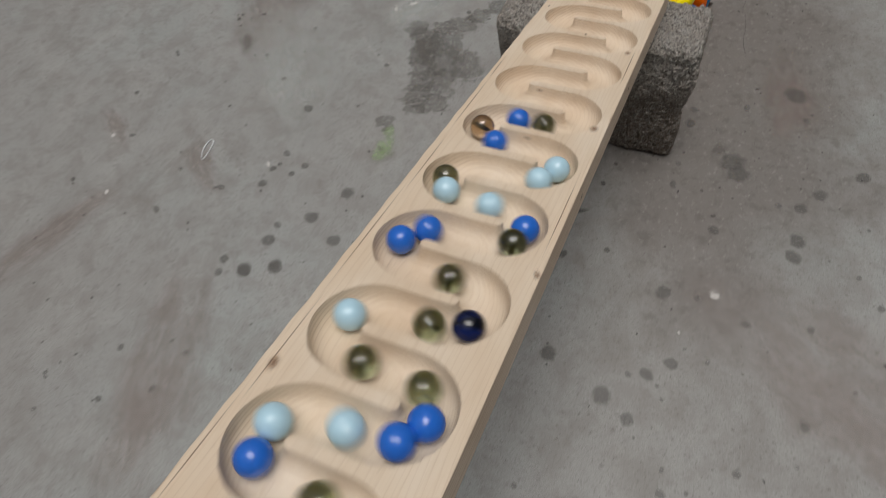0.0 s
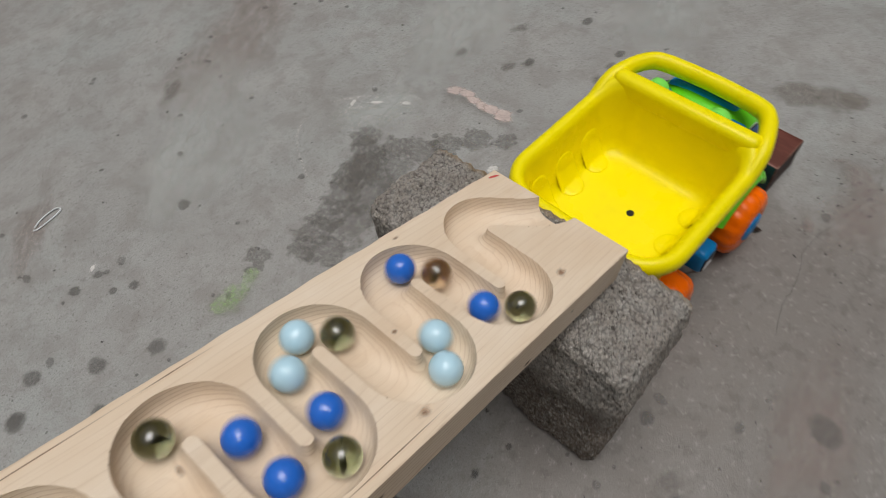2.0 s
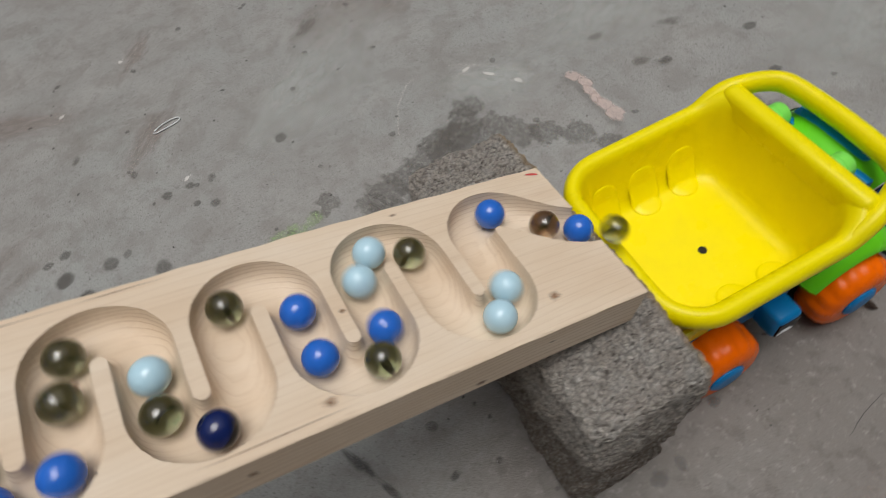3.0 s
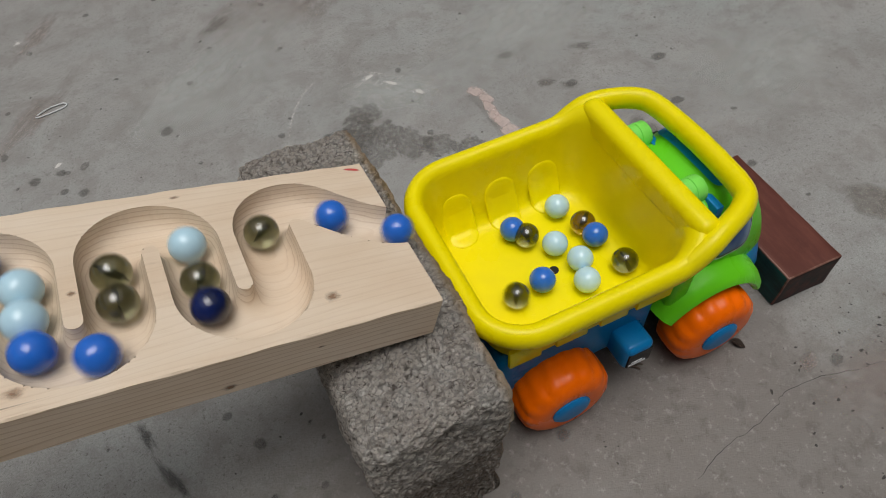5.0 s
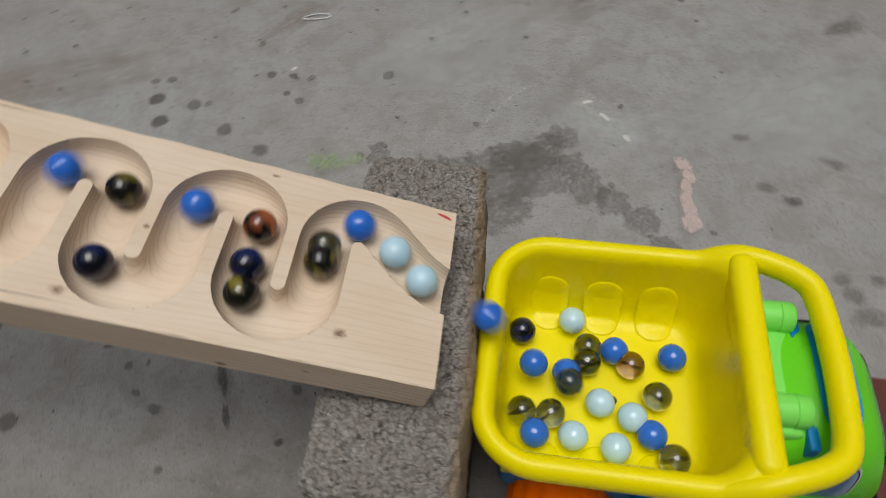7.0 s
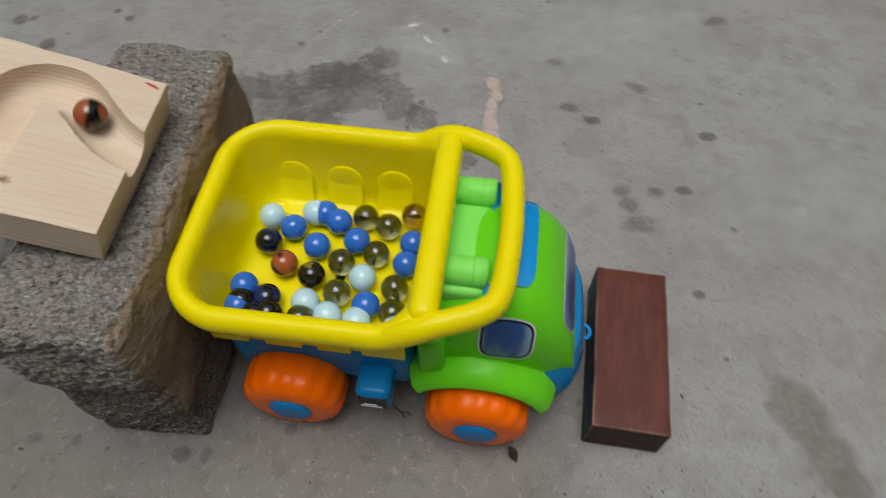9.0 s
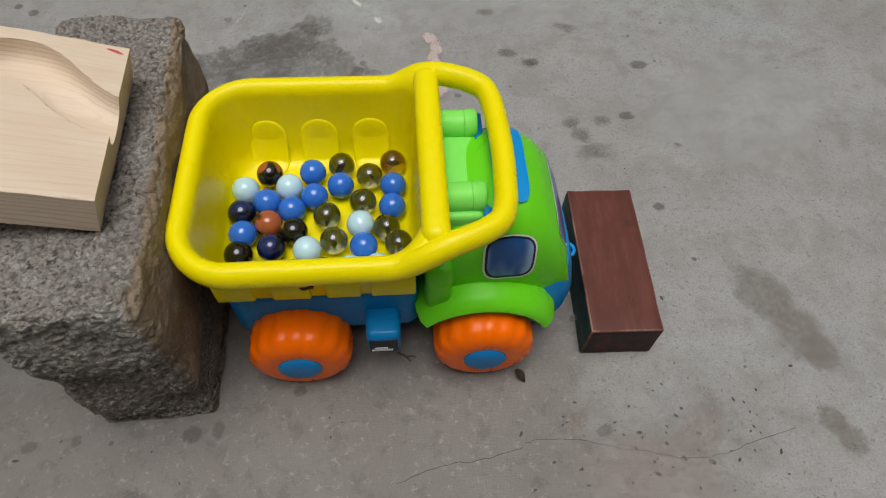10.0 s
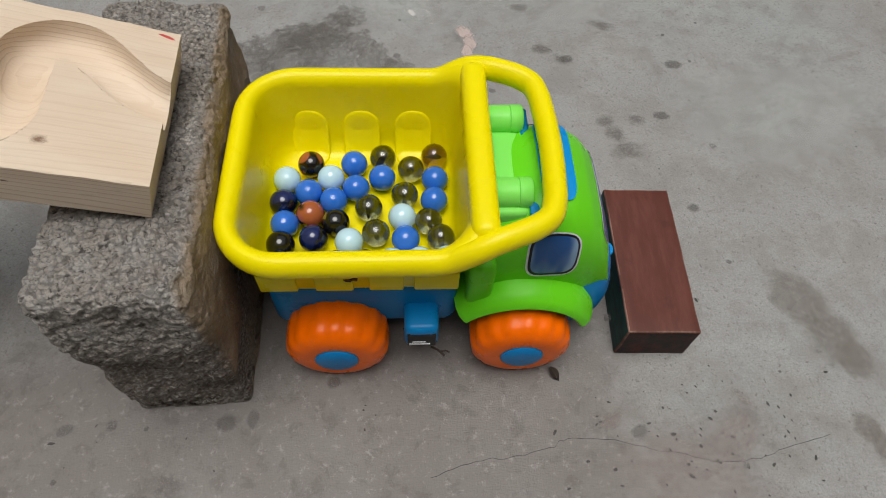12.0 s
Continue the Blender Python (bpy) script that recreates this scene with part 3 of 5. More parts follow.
RED = spot_stain("red_pencil", (0.55, 0.025, 0.03), 0.9, 0.25, 0.35, 6, 0.3)


def plank_mark(name, mat, x, y, rx, ry, turn=0.0, side=False):
    ob = stain(name, mat, 0, 0, 1)
    ob.parent = RUN
    if side:
        ob.matrix_basis = Matrix.LocRotScale((x, -0.00015, y), Euler((radians(90), 0, 0)), (rx, ry, 1))
    else:
        ob.matrix_basis = Matrix.LocRotScale((x, y, 0.00012), Euler((0, 0, radians(turn))), (rx, ry, 1))


for x, y, rx, ry, a in ((-0.049, 0.018, 0.0045, 0.0032, 10), (-0.173, 0.0105, 0.0040, 0.0030, 0), (-0.456, 0.002, 0.0045, 0.0026, 20), (-0.150, 0.052, 0.0022, 0.0018, 0),
                        (-0.56, 0.0985, 0.006, 0.0035, 10), (-0.300, 0.0085, 0.006, 0.004, 0), (-0.262, 0.06, 0.004, 0.002, 80), (-0.33, 0.048, 0.004, 0.0018, 80), (-0.10, 0.100, 0.003, 0.0012, 0)):
    plank_mark("knot", KNOT, x, y, rx * 1.3, ry * 1.3, a)
for x, y, l in ((-0.30, 0.1022, 0.06), (-0.38, 0.1005, 0.05), (-0.46, 0.1018, 0.07), (-0.55, 0.1002, 0.05), (-0.24, 0.1030, 0.03), (-0.61, 0.1024, 0.04), (-0.20, 0.0050, 0.05), (-0.40, 0.0035, 0.06)):
    plank_mark("grain_crack", KNOT, x, y, l, 0.0007, 0.3)
plank_mark("red_mark", RED, -0.0065, 0.1000, 0.0062, 0.0016, -14)
for x, z, rx, ry in ((-0.100, -0.021, 0.0050, 0.0032), (-0.21, -0.012, 0.004, 0.003), (-0.36, -0.015, 0.005, 0.003), (-0.06, -0.010, 0.003, 0.0012)):
    plank_mark("knot", KNOT, x, z, rx, ry, side=True)

# ---- concrete block under the plank's end ----


def make_block():
    bm = bmesh.new()
    x0, x1, y0, y1, z1, cell = -0.066, 0.014, -0.046, 0.170, 0.1585, 0.0011
    nx, ny, nz = (int(round(d / cell)) for d in (x1 - x0, y1 - y0, z1))
    seen = {}

    def vert(i, j, k):
        if (i, j, k) not in seen:
            seen[i, j, k] = bm.verts.new((x0 + (x1 - x0) * i / nx, y0 + (y1 - y0) * j / ny, z1 * k / nz))
        return seen[i, j, k]
    for k in (0, nz):
        for i in range(nx):
            for j in range(ny):
                bm.faces.new([vert(i, j, k), vert(i + 1, j, k), vert(i + 1, j + 1, k), vert(i, j + 1, k)])
    for j in (0, ny):
        for i in range(nx):
            for k in range(nz):
                bm.faces.new([vert(i, j, k), vert(i + 1, j, k), vert(i + 1, j, k + 1), vert(i, j, k + 1)])
    for i in (0, nx):
        for j in range(ny):
            for k in range(nz):
                bm.faces.new([vert(i, j, k), vert(i, j + 1, k), vert(i, j + 1, k + 1), vert(i, j, k + 1)])
    fix_normals(bm)
    mid, half, r = Vector(((x0 + x1) / 2, (y0 + y1) / 2, z1 / 2)), Vector(((x1 - x0) / 2, (y1 - y0) / 2, z1 / 2)), 0.0085
    for v in bm.verts:
        d = v.co - mid
        core = Vector([max(-(h - r), min(h - r, c)) for h, c in zip(half, d)])
        out = d - core
        rr = r * (1 + 0.5 * noise.noise(v.co * 22))
        if out.length > 1e-9:
            v.co = mid + core + out.normalized() * min(rr, r * 1.15)
        way = out.normalized() if out.length > 1e-9 else Vector((0, 0, 1))
        p = v.co
        rough = 0.0024 * noise.noise(p * 24) + 0.0010 * noise.noise(p * 95) - 0.0010 * abs(noise.noise(p * 210))
        top = max(0.0, way.z)
        hard = noise.noise(p * 230 + Vector((0, 0, 7)))
        front = max(0.0, -way.y)
        open_face = max(top, 0.6 * front, 0.5 * max(0.0, -way.x))
        rough += (0.0003 + 0.0014 * open_face) * math.tanh(3 * hard) + 0.0018 * open_face * noise.noise(p * 330)
        # pores where grains broke out
        pore = noise.noise(p * 300 + Vector((3, 5, 0)))
        rough -= 0.0050 * open_face * max(0.0, pore - 0.22)
        if way.z > 0.9 and -0.06 < p.x < 0.004 and -0.004 < p.y < 0.11:
            rough = min(rough, 0.0002)
        if p.z < 0.002:
            continue
        v.co = p + way * rough
        # the foot draws in a little at the near end and on the cast face
        low = max(0, 1 - p.z / 0.11)
        v.co.y += 0.006 * low * max(0, min(1, -p.y / 0.04))
        v.co.x -= 0.006 * low * max(0, min(1, (p.x + 0.02) / 0.03))
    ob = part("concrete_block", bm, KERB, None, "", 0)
    ob.data.polygons.foreach_set("use_smooth", [True] * len(ob.data.polygons))
    return tagged(ob, "rough weathered grey-brown concrete block standing on the floor", "concrete block")


make_block()

# ---- toy dump truck ----
CY = 0.0490
TRUCK = thing("toy_dump_truck", "plastic toy dump truck with yellow bed, green cab and orange wheels", "toy truck", at=Matrix.Translation((0.02, CY, 0)))
TRUCK_IN = TRUCK.matrix_world.inverted()


def truck_part(name, bm, mat, parent=None, label="", smooth=40):
    """A part whose mesh is given in world places, moved into its parent's space."""
    bm.transform(TRUCK_IN)
    return part(name, bm, mat, parent or TRUCK, label, smooth)


def rim_rise(x):
    t = max(0.0, min(1.0, (x - 0.135) / 0.031))
    return 0.0140 * t * t * (3 - 2 * t)


def bed_taper(x):
    """The bed is a little narrower before its bulkhead than at the back."""
    return 1.0 - 0.008 * max(0.0, min(1.0, (x - 0.06) / 0.09))


def make_bed():
    c = CY - 0.0002
    rings = []

    def ring(x0, x1, h, z, r, rise):
        rings.append([(x, c + (y - c) * bed_taper(x), z + rise * rim_rise(x)) for x, y in rounded_rect(x0, x1, c - h, c + h, r, 11, 1.18)])
    # floor, inner wall, rolled rim, outer wall down to the hem
    ring(0.056, 0.130, 0.032, 0.0868, 0.010, 0)
    ring(0.0470, 0.1380, 0.0405, 0.0869, 0.012, 0)
    ring(0.0415, 0.1430, 0.0455, 0.0876, 0.014, 0)
    ring(0.0375, 0.1466, 0.0492, 0.0892, 0.016, 0)
    ring(0.0348, 0.1492, 0.0520, 0.0922, 0.017, 0)
    ring(0.0332, 0.1507, 0.0538, 0.0962, 0.018, 0)
    ring(0.0322, 0.1516, 0.0552, 0.1010, 0.018, 0)
    ring(0.0305, 0.1530, 0.0582, 0.1150, 0.020, 0.3)
    ring(0.0297, 0.1541, 0.0603, 0.1290, 0.0215, 0.8)
    for k in range(0, 11):
        a = radians(182 - 23 * k)
        off = 0.0068 * math.cos(a)
        ring(0.0228 - off, 0.1610 + off, 0.0678 + off, 0.1364 + 0.0084 * math.sin(a), 0.0255 + off, 1)
    ring(0.0275, 0.1565, 0.0625, 0.1268, 0.024, 0.8)
    ring(0.0310, 0.1520, 0.0592, 0.0955, 0.021, 0)
    ring(0.0330, 0.1500, 0.0575, 0.0942, 0.020, 0)
    ring(0.0345, 0.1485, 0.0540, 0.0850, 0.019, 0)
    bm = bmesh.new()
    vs = grid_mesh(bm, rings, close_v=True)
    capped(bm, vs[0])
    capped(bm, vs[-1], True)
    fix_normals(bm)
    bed = truck_part("bed", bm, YELLOW, None, "glossy yellow plastic tipper bed with a rolled rim", 50)
    # handle loop that goes on from the rim over the cab
    pts = [(0.118, -0.0675, 0.1364), (0.134, -0.0675, 0.1364), (0.143, -0.0675, 0.1383), (0.151, -0.0673, 0.1432), (0.159, -0.0662, 0.1478), (0.168, -0.0634, 0.1508), (0.178, -0.0598, 0.1516), (0.1885, -0.0550, 0.1516), (0.1968, -0.0478, 0.1512), (0.2003, -0.036, 0.1508)]
    side = curve_through([(x, c + y, z) for x, y, z in pts], 6)
    line = side + [Vector((0.2017, c - 0.017, 0.1506)), Vector((0.2022, c, 0.1506)), Vector((0.2017, c + 0.017, 0.1506))] + [Vector((p.x, 2 * c - p.y, p.z)) for p in reversed(side)]
    truck_part("handle", tube(line, 0.0067, 16, 1.16), YELLOW, bed, "", 60)
    # flat top of the bulkhead
    truck_part("bulkhead_bar", box(0.1535, 0.1690, c - 0.0635, c + 0.0635, 0.136, 0.1590, 0.0066, 5), YELLOW, bed)
    # pads pressed into the side walls
    prof = np.array([(0.0300, 0.0868), (0.0405, 0.0869), (0.0455, 0.0876), (0.0492, 0.0892), (0.0520, 0.0922), (0.0538, 0.0962), (0.0552, 0.1010), (0.0582, 0.1150), (0.0603, 0.1290)])
    run = np.concatenate([[0], np.cumsum(np.hypot(*(prof[1:] - prof[:-1]).T))])

    def on_wall(u, proud):
        """The half width and height u metres up the wall's profile, proud of it."""
        h, z = np.interp(u, run, prof[:, 0]), np.interp(u, run, prof[:, 1])
        h1, z1 = np.interp(u + 0.002, run, prof[:, 0]), np.interp(u + 0.002, run, prof[:, 1])
        d = math.hypot(h1 - h, z1 - z)
        return float(h - proud * (z1 - z) / d), float(z + proud * (h1 - h) / d)
    u0, u1 = float(np.interp(0.0365, prof[:, 0], run)), float(np.interp(0.1190, prof[:, 1], run))
    for s in (1, -1):
        for x in (0.0565, 0.0905, 0.1245):
            rows = []
            for grow, proud in ((1.0, -0.0004), (0.95, 0.0006), (0.88, 0.0010), (0.5, 0.0011)):
                row = []
                for px, u in rounded_rect(x - 0.0122, x + 0.0122, u0, u1, 0.0115, 9):
                    px, u = x + (px - x) * grow, (u0 + u1) / 2 + (u - (u0 + u1) / 2) * (1 - (1 - grow) * 0.6)
                    half, z = on_wall(u, proud)
                    row.append((px, c + s * half * bed_taper(px), z))
                rows.append(row)
            bm = bmesh.new()
            grid_mesh(bm, rows, close_v=True)
            inner = rows[-1]
            grid_mesh(bm, [[inner[k], inner[17 - k]] for k in range(9)])
            grid_mesh(bm, [[inner[(35 - k + 1) % 36], inner[17 + k]] for k in range(19) if 17 + k <= 35 - k + 1])
            fix_normals(bm)
            truck_part("wall_pad", bm, YELLOW, bed, "", 60)
    # hem tabs below the rim
    for s in (1, -1):
        for x, w in ((0.046, 0.011), (0.078, 0.011), (0.108, 0.010), (0.137, 0.013)):
            y = c + s * 0.0612
            truck_part("hem_tab", box(x - w, x + w, min(y, y - s * 0.0035), max(y, y - s * 0.0035), 0.0945, 0.1130, 0.0012, 2), YELLOW, bed)
    truck_part("scuff", box(0.060, 0.070, c - 0.0622, c - 0.0602, 0.1150, 0.1163, 0.0), BROWN_TOP, bed, "", 0)
    for x, z, w in ((0.088, 0.1085, 0.0040), (0.0905, 0.1100, 0.0016), (0.0865, 0.1070, 0.0018)):
        truck_part("scuff", box(x - w, x + w, c - 0.0618, c - 0.0600, z - 0.0006, z + 0.0006, 0.0003), BROWN_TOP, bed, "", 0)
    # drain hole: a dark plug in the floor
    bm = bmesh.new()
    bmesh.ops.create_cone(bm, cap_ends=True, segments=20, radius1=0.0032, radius2=0.0032, depth=0.0012, matrix=Matrix.Translation((0.0985, 0.042, 0.0864)))
    truck_part("drain_hole", bm, BLACK, bed, "dark round drain hole")
    return bed


def section(x):
    """The cab's half width, foot and top at x."""
    xs = (0.150, 0.165, 0.180, 0.194, 0.206, 0.217, 0.228, 0.238, 0.2460, 0.2515)
    top = (0.121, 0.125, 0.130, 0.137, 0.1390, 0.1365, 0.1285, 0.1150, 0.0950, 0.0680)
    half = (0.0490, 0.0500, 0.0500, 0.0500, 0.0495, 0.0488, 0.0472, 0.0450, 0.0420, 0.0390)
    return float(np.interp(x, xs, half)), 0.058, float(np.interp(x, xs, top))


def cab_point(x, a, lift=0.0):
    h, foot, top = section(x)
    n = 2 / 3.4
    cs, sn = math.cos(a), math.sin(a)
    return Vector((x, CY + (h + lift) * math.copysign(abs(cs) ** n, cs), foot + (top - foot + lift) * abs(sn) ** n))


def make_cab():
    xs = [0.1625 + 0.0890 * (1 - (1 - k / 34) ** 1.5) for k in range(35)]
    bm = bmesh.new()
    vs = grid_mesh(bm, [[cab_point(x, math.pi * k / 40) for k in range(41)] for x in xs])
    capped(bm, vs[0])
    capped(bm, vs[-1], True)
    fix_normals(bm)
    cab = truck_part("cab", bm, GREEN, None, "rounded glossy green plastic cab", 50)

    def patch(name, x0, x1, a0, a1, mats, lift, label=""):
        """A window with rounded corners that lies on the cab's curved skin."""
        for scale, mat, up, nm in mats:
            bm2 = bmesh.new()
            rows = []
            for rho in (0.02, 0.2, 0.4, 0.6, 0.8, 1.0):
                row = []
                for k in range(40):
                    w = 2 * math.pi * k / 40
                    u = math.copysign(abs(math.cos(w)) ** 0.5, math.cos(w)) * rho * scale[0]
                    v = math.copysign(abs(math.sin(w)) ** 0.5, math.sin(w)) * rho * scale[1]
                    row.append(cab_point((x0 + x1) / 2 + u * (x1 - x0) / 2, (a0 + a1) / 2 + v * (a1 - a0) / 2, lift + up))
                rows.append(row)
            vv = grid_mesh(bm2, rows, close_v=True)
            capped(bm2, vv[0])
            fix_normals(bm2)
            if nm == name:
                made = truck_part(nm, bm2, mat, cab, label, 60)
            else:
                bm2.transform(TRUCK_IN)
                part(nm, bm2, mat, made, "", 60)
    pane = Nodes("printed_window", 0.25)
    g = pane.span(pane.noise(pane.coords(scale=(1.0, 0.2, 0.3)), 60, 2, 0.4), 0.35, 0.65)
    pane.color(pane.mix(g, (0.010, 0.075, 0.26), (0.30, 0.45, 0.60)))
    for lo, hi in ((math.pi - 0.78, math.pi - 0.19), (0.19, 0.78)):
        patch("side_window", 0.190, 0.2225, lo + 0.0, hi, (((1, 1), WHITE, 0.0, "side_window"), ((0.93, 0.93), BLACK, 0.0004, "window_border"), ((0.84, 0.84), pane.m, 0.0008, "window_pane")), 0.0006, "printed dark blue side window with white outline")
    patch("roof_window", 0.1970, 0.2180, math.pi * 0.5 - 0.54, math.pi * 0.5 + 0.36, (((1, 1), SKYBLUE, 0.0, "roof_window"),), 0.0014, "bright blue roof window")
    patch("front_window", 0.2365, 0.2475, math.pi * 0.5 - 0.62, math.pi * 0.5 + 0.62, (((1, 1), WHITE, 0.0, "front_window"), ((0.86, 0.95), pane.m, 0.0004, "window_pane")), 0.0006, "printed blue windscreen")
    # rear roof plate with its two rolls
    truck_part("roof_plate", box(0.160, 0.1900, CY - 0.033, CY + 0.043, 0.118, 0.1315, 0.003), LIME, cab)
    truck_part("blue_strip", box(0.1900, 0.1955, CY - 0.040, CY + 0.046, 0.118, 0.1335, 0.001), BLUE, cab)
    for y in (CY - 0.020, CY + 0.0365):
        bm = bmesh.new()
        prof = ((0.164, 0.0072), (0.1655, 0.0088), (0.1835, 0.0090), (0.1838, 0.0086), (0.1842, 0.0092), (0.1905, 0.0092), (0.1918, 0.0082), (0.1920, 0.0001))
        grid_mesh(bm, [[(x, y + r * math.cos(2 * math.pi * k / 24), 0.1335 + r * math.sin(2 * math.pi * k / 24)) for k in range(24)] for x, r in prof], close_v=True)
        fix_normals(bm)
        truck_part("roof_roll", bm, LIME, cab, "", 50)
    # arched mudguards over the front wheels
    for s in (1, -1):
        bm = bmesh.new()
        rows = []
        prof = ((0.0395, 0.030), (0.0395, 0.0640), (0.0415, 0.0660), (0.0435, 0.0655), (0.0470, 0.0625), (0.0495, 0.0565), (0.0510, 0.046), (0.0510, 0.030))
        for k in range(29):
            a = radians(146 - 126 * k / 28)
            sq = 1 + 0.05 * math.cos(a) ** 2
            rows.append([(0.1925 + r * sq * math.cos(a), CY + s * y, 0.0345 + r * math.sin(a)) for r, y in prof])
        vv = grid_mesh(bm, rows, close_v=True)
        capped(bm, vv[0])
        capped(bm, vv[-1], True)
        fix_normals(bm)
        truck_part("mudguard", bm, GREEN, cab, "", 45)
    truck_part("cab_step", box(0.1560, 0.172, CY - 0.058, CY + 0.058, 0.062, 0.112, 0.004), GREEN, cab)
    return cab


def make_wheel(x, s):
    """A fat toy wheel with a lugged tread and a blue hub cap."""
    hub = new("wheel")
    hub.parent = TRUCK
    hub.matrix_basis = Matrix.Translation((x - 0.02, s * 0.0798, 0.0335))
    bm = bmesh.new()
    prof = ((0.0010, 0.010), (0.0010, 0.0140), (0.0000, 0.0205), (0.0012, 0.0262), (0.0036, 0.0308), (0.0072, 0.0336), (0.0130, 0.0346), (0.0225, 0.0346), (0.0275, 0.0338), (0.0310, 0.0305), (0.0320, 0.0220), (0.0300, 0.010))
    rows = []
    n = 96
    for d, r in prof:
        row = []
        for k in range(n):
            w = 2 * math.pi * k / n
            rr = r * 0.968
            if r > 0.0300:
                zig = 0.9 * math.sin(d * 190)
                lug = 0.5 + 0.5 * math.tanh(4 * math.sin(2 * math.pi * (k / 6) + zig) + 1.6)
                rr -= 0.0011 * (1 - lug)
            row.append((rr * math.sin(w), -s * d, rr * math.cos(w)))
        rows.append(row)
    vv = grid_mesh(bm, rows, close_v=True)
    capped(bm, vv[0])
    capped(bm, vv[-1], True)
    fix_normals(bm)
    part("tyre", bm, ORANGE, hub, "glossy orange plastic tyre with moulded lugs", 55)
    bm = bmesh.new()
    prof = ((0.0040, 0.0142), (-0.0002, 0.0140), (-0.0016, 0.0120), (-0.0022, 0.0075), (-0.0024, 0.0004))
    vv = grid_mesh(bm, [[(r * math.sin(2 * math.pi * k / 32), -s * d, r * math.cos(2 * math.pi * k / 32)) for k in range(32)] for d, r in prof], close_v=True)
    fix_normals(bm)
    part("hub_cap", bm, BLUE, hub, "blue hub cap", 50)
    return hub


def make_truck():
    make_bed()
    make_cab()
    c = CY
    bm = box(0.033, 0.152, c - 0.053, c + 0.053, 0.033, 0.0845, 0.008)
    chassis = truck_part("chassis", bm, BLUE, None, "blue plastic chassis")
    truck_part("front_chassis", box(0.150, 0.246, c - 0.036, c + 0.036, 0.026, 0.068, 0.004), BLUE, chassis)
    for s in (1, -1):
        y = sorted((c + s * 0.048, c + s * 0.0725))
        tank = truck_part("fuel_tank", box(0.1175, 0.1395, y[0], y[1], 0.036, 0.062, 0.0045), BLUE, chassis, "blue box with a dark printed sticker")
        if s < 0:
            truck_part("sticker", box(0.1195, 0.1375, y[0] - 0.0004, y[0] + 0.001, 0.0400, 0.0560, 0.0), BLACK, tank, "", 0)
            for k, (a, b) in enumerate(((0.0415, 0.0435), (0.0450, 0.0462))):
                truck_part("sticker_bar", box(0.1205 + 0.002 * k, 0.1340 - 0.003 * k, y[0] - 0.0008, y[0], a, b, 0.0), WHITE, tank, "", 0)
    # bumper with tow loop
    rows = []
    for k in range(25):
        a = -math.pi / 2 + math.pi * k / 24
        cs, sn = abs(math.cos(a)) ** 0.55, math.copysign(abs(math.sin(a)) ** 0.7, math.sin(a))
        rows.append([(0.226 + (0.0310 + d) * cs, c + (0.0475 + d) * sn, z) for d, z in ((-0.004, 0.018), (0.0, 0.021), (0.0025, 0.036), (0.003, 0.050), (0.0, 0.064), (-0.003, 0.0720), (-0.008, 0.0735))])
    bm = bmesh.new()
    vv = grid_mesh(bm, rows)
    capped(bm, [r[0] for r in vv])
    capped(bm, [r[-1] for r in vv], True)
    capped(bm, vv[0][::-1] + vv[-1])
    fix_normals(bm)
    bumper = truck_part("bumper", bm, BLUE, chassis, "blue plastic bumper", 45)
    loop = [(0.2570 + 0.0062 * (1 + math.sin(a)) * 0.62, c - 0.004 + 0.0048 * math.cos(a), 0.045) for a in [2 * math.pi * k / 20 for k in range(20)]]
    truck_part("tow_loop", tube(loop, 0.0014, 8, closed=True), SKYBLUE, bumper, "", 60)
    for x in (0.0735, 0.1943):
        for s in (1, -1):
            make_wheel(x, s)


make_truck()
# it stands a little askew to the plank
TRUCK.matrix_world = Matrix.Translation((0.09, CY, 0)) @ Matrix.Rotation(radians(-2.3), 4, "Z") @ Matrix.Translation((-0.07, 0, 0))

# ---- painted timber block that stops the truck ----


def make_stop():
    bm = box(-0.0255, 0.0255, -0.0610, 0.0595, 0, 0.0365, 0.0012, 2)
    bmesh.ops.subdivide_edges(bm, edges=[e for e in bm.edges if e.calc_length() > 0.03], cuts=10, use_grid_fill=True)
    for v in bm.verts:
        p = v.co
        if 0.001 < p.z:
            v.co = p + Vector((0.0005 * noise.noise(p * 60), 0.0005 * noise.noise(p * 60 + Vector((9, 0, 0))), 0.0004 * noise.noise(p * 50 + Vector((0, 9, 0)))))
        # the sides taper a little
        v.co.x *= 1.0 - 0.02 * (p.z / 0.0365)
    bm.normal_update()
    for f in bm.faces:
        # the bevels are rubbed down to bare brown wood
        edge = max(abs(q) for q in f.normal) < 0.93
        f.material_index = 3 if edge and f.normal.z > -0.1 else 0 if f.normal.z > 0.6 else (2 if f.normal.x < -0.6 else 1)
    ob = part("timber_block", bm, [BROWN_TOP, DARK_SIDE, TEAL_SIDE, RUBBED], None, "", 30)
    ob.matrix_world = pose(0.2945, 0.0360, 0, 0, 0, -4)
    return tagged(ob, "red-brown painted timber block with dark teal side, lying before the truck", "wood block")


make_stop()

# ---- litter on the floor ----


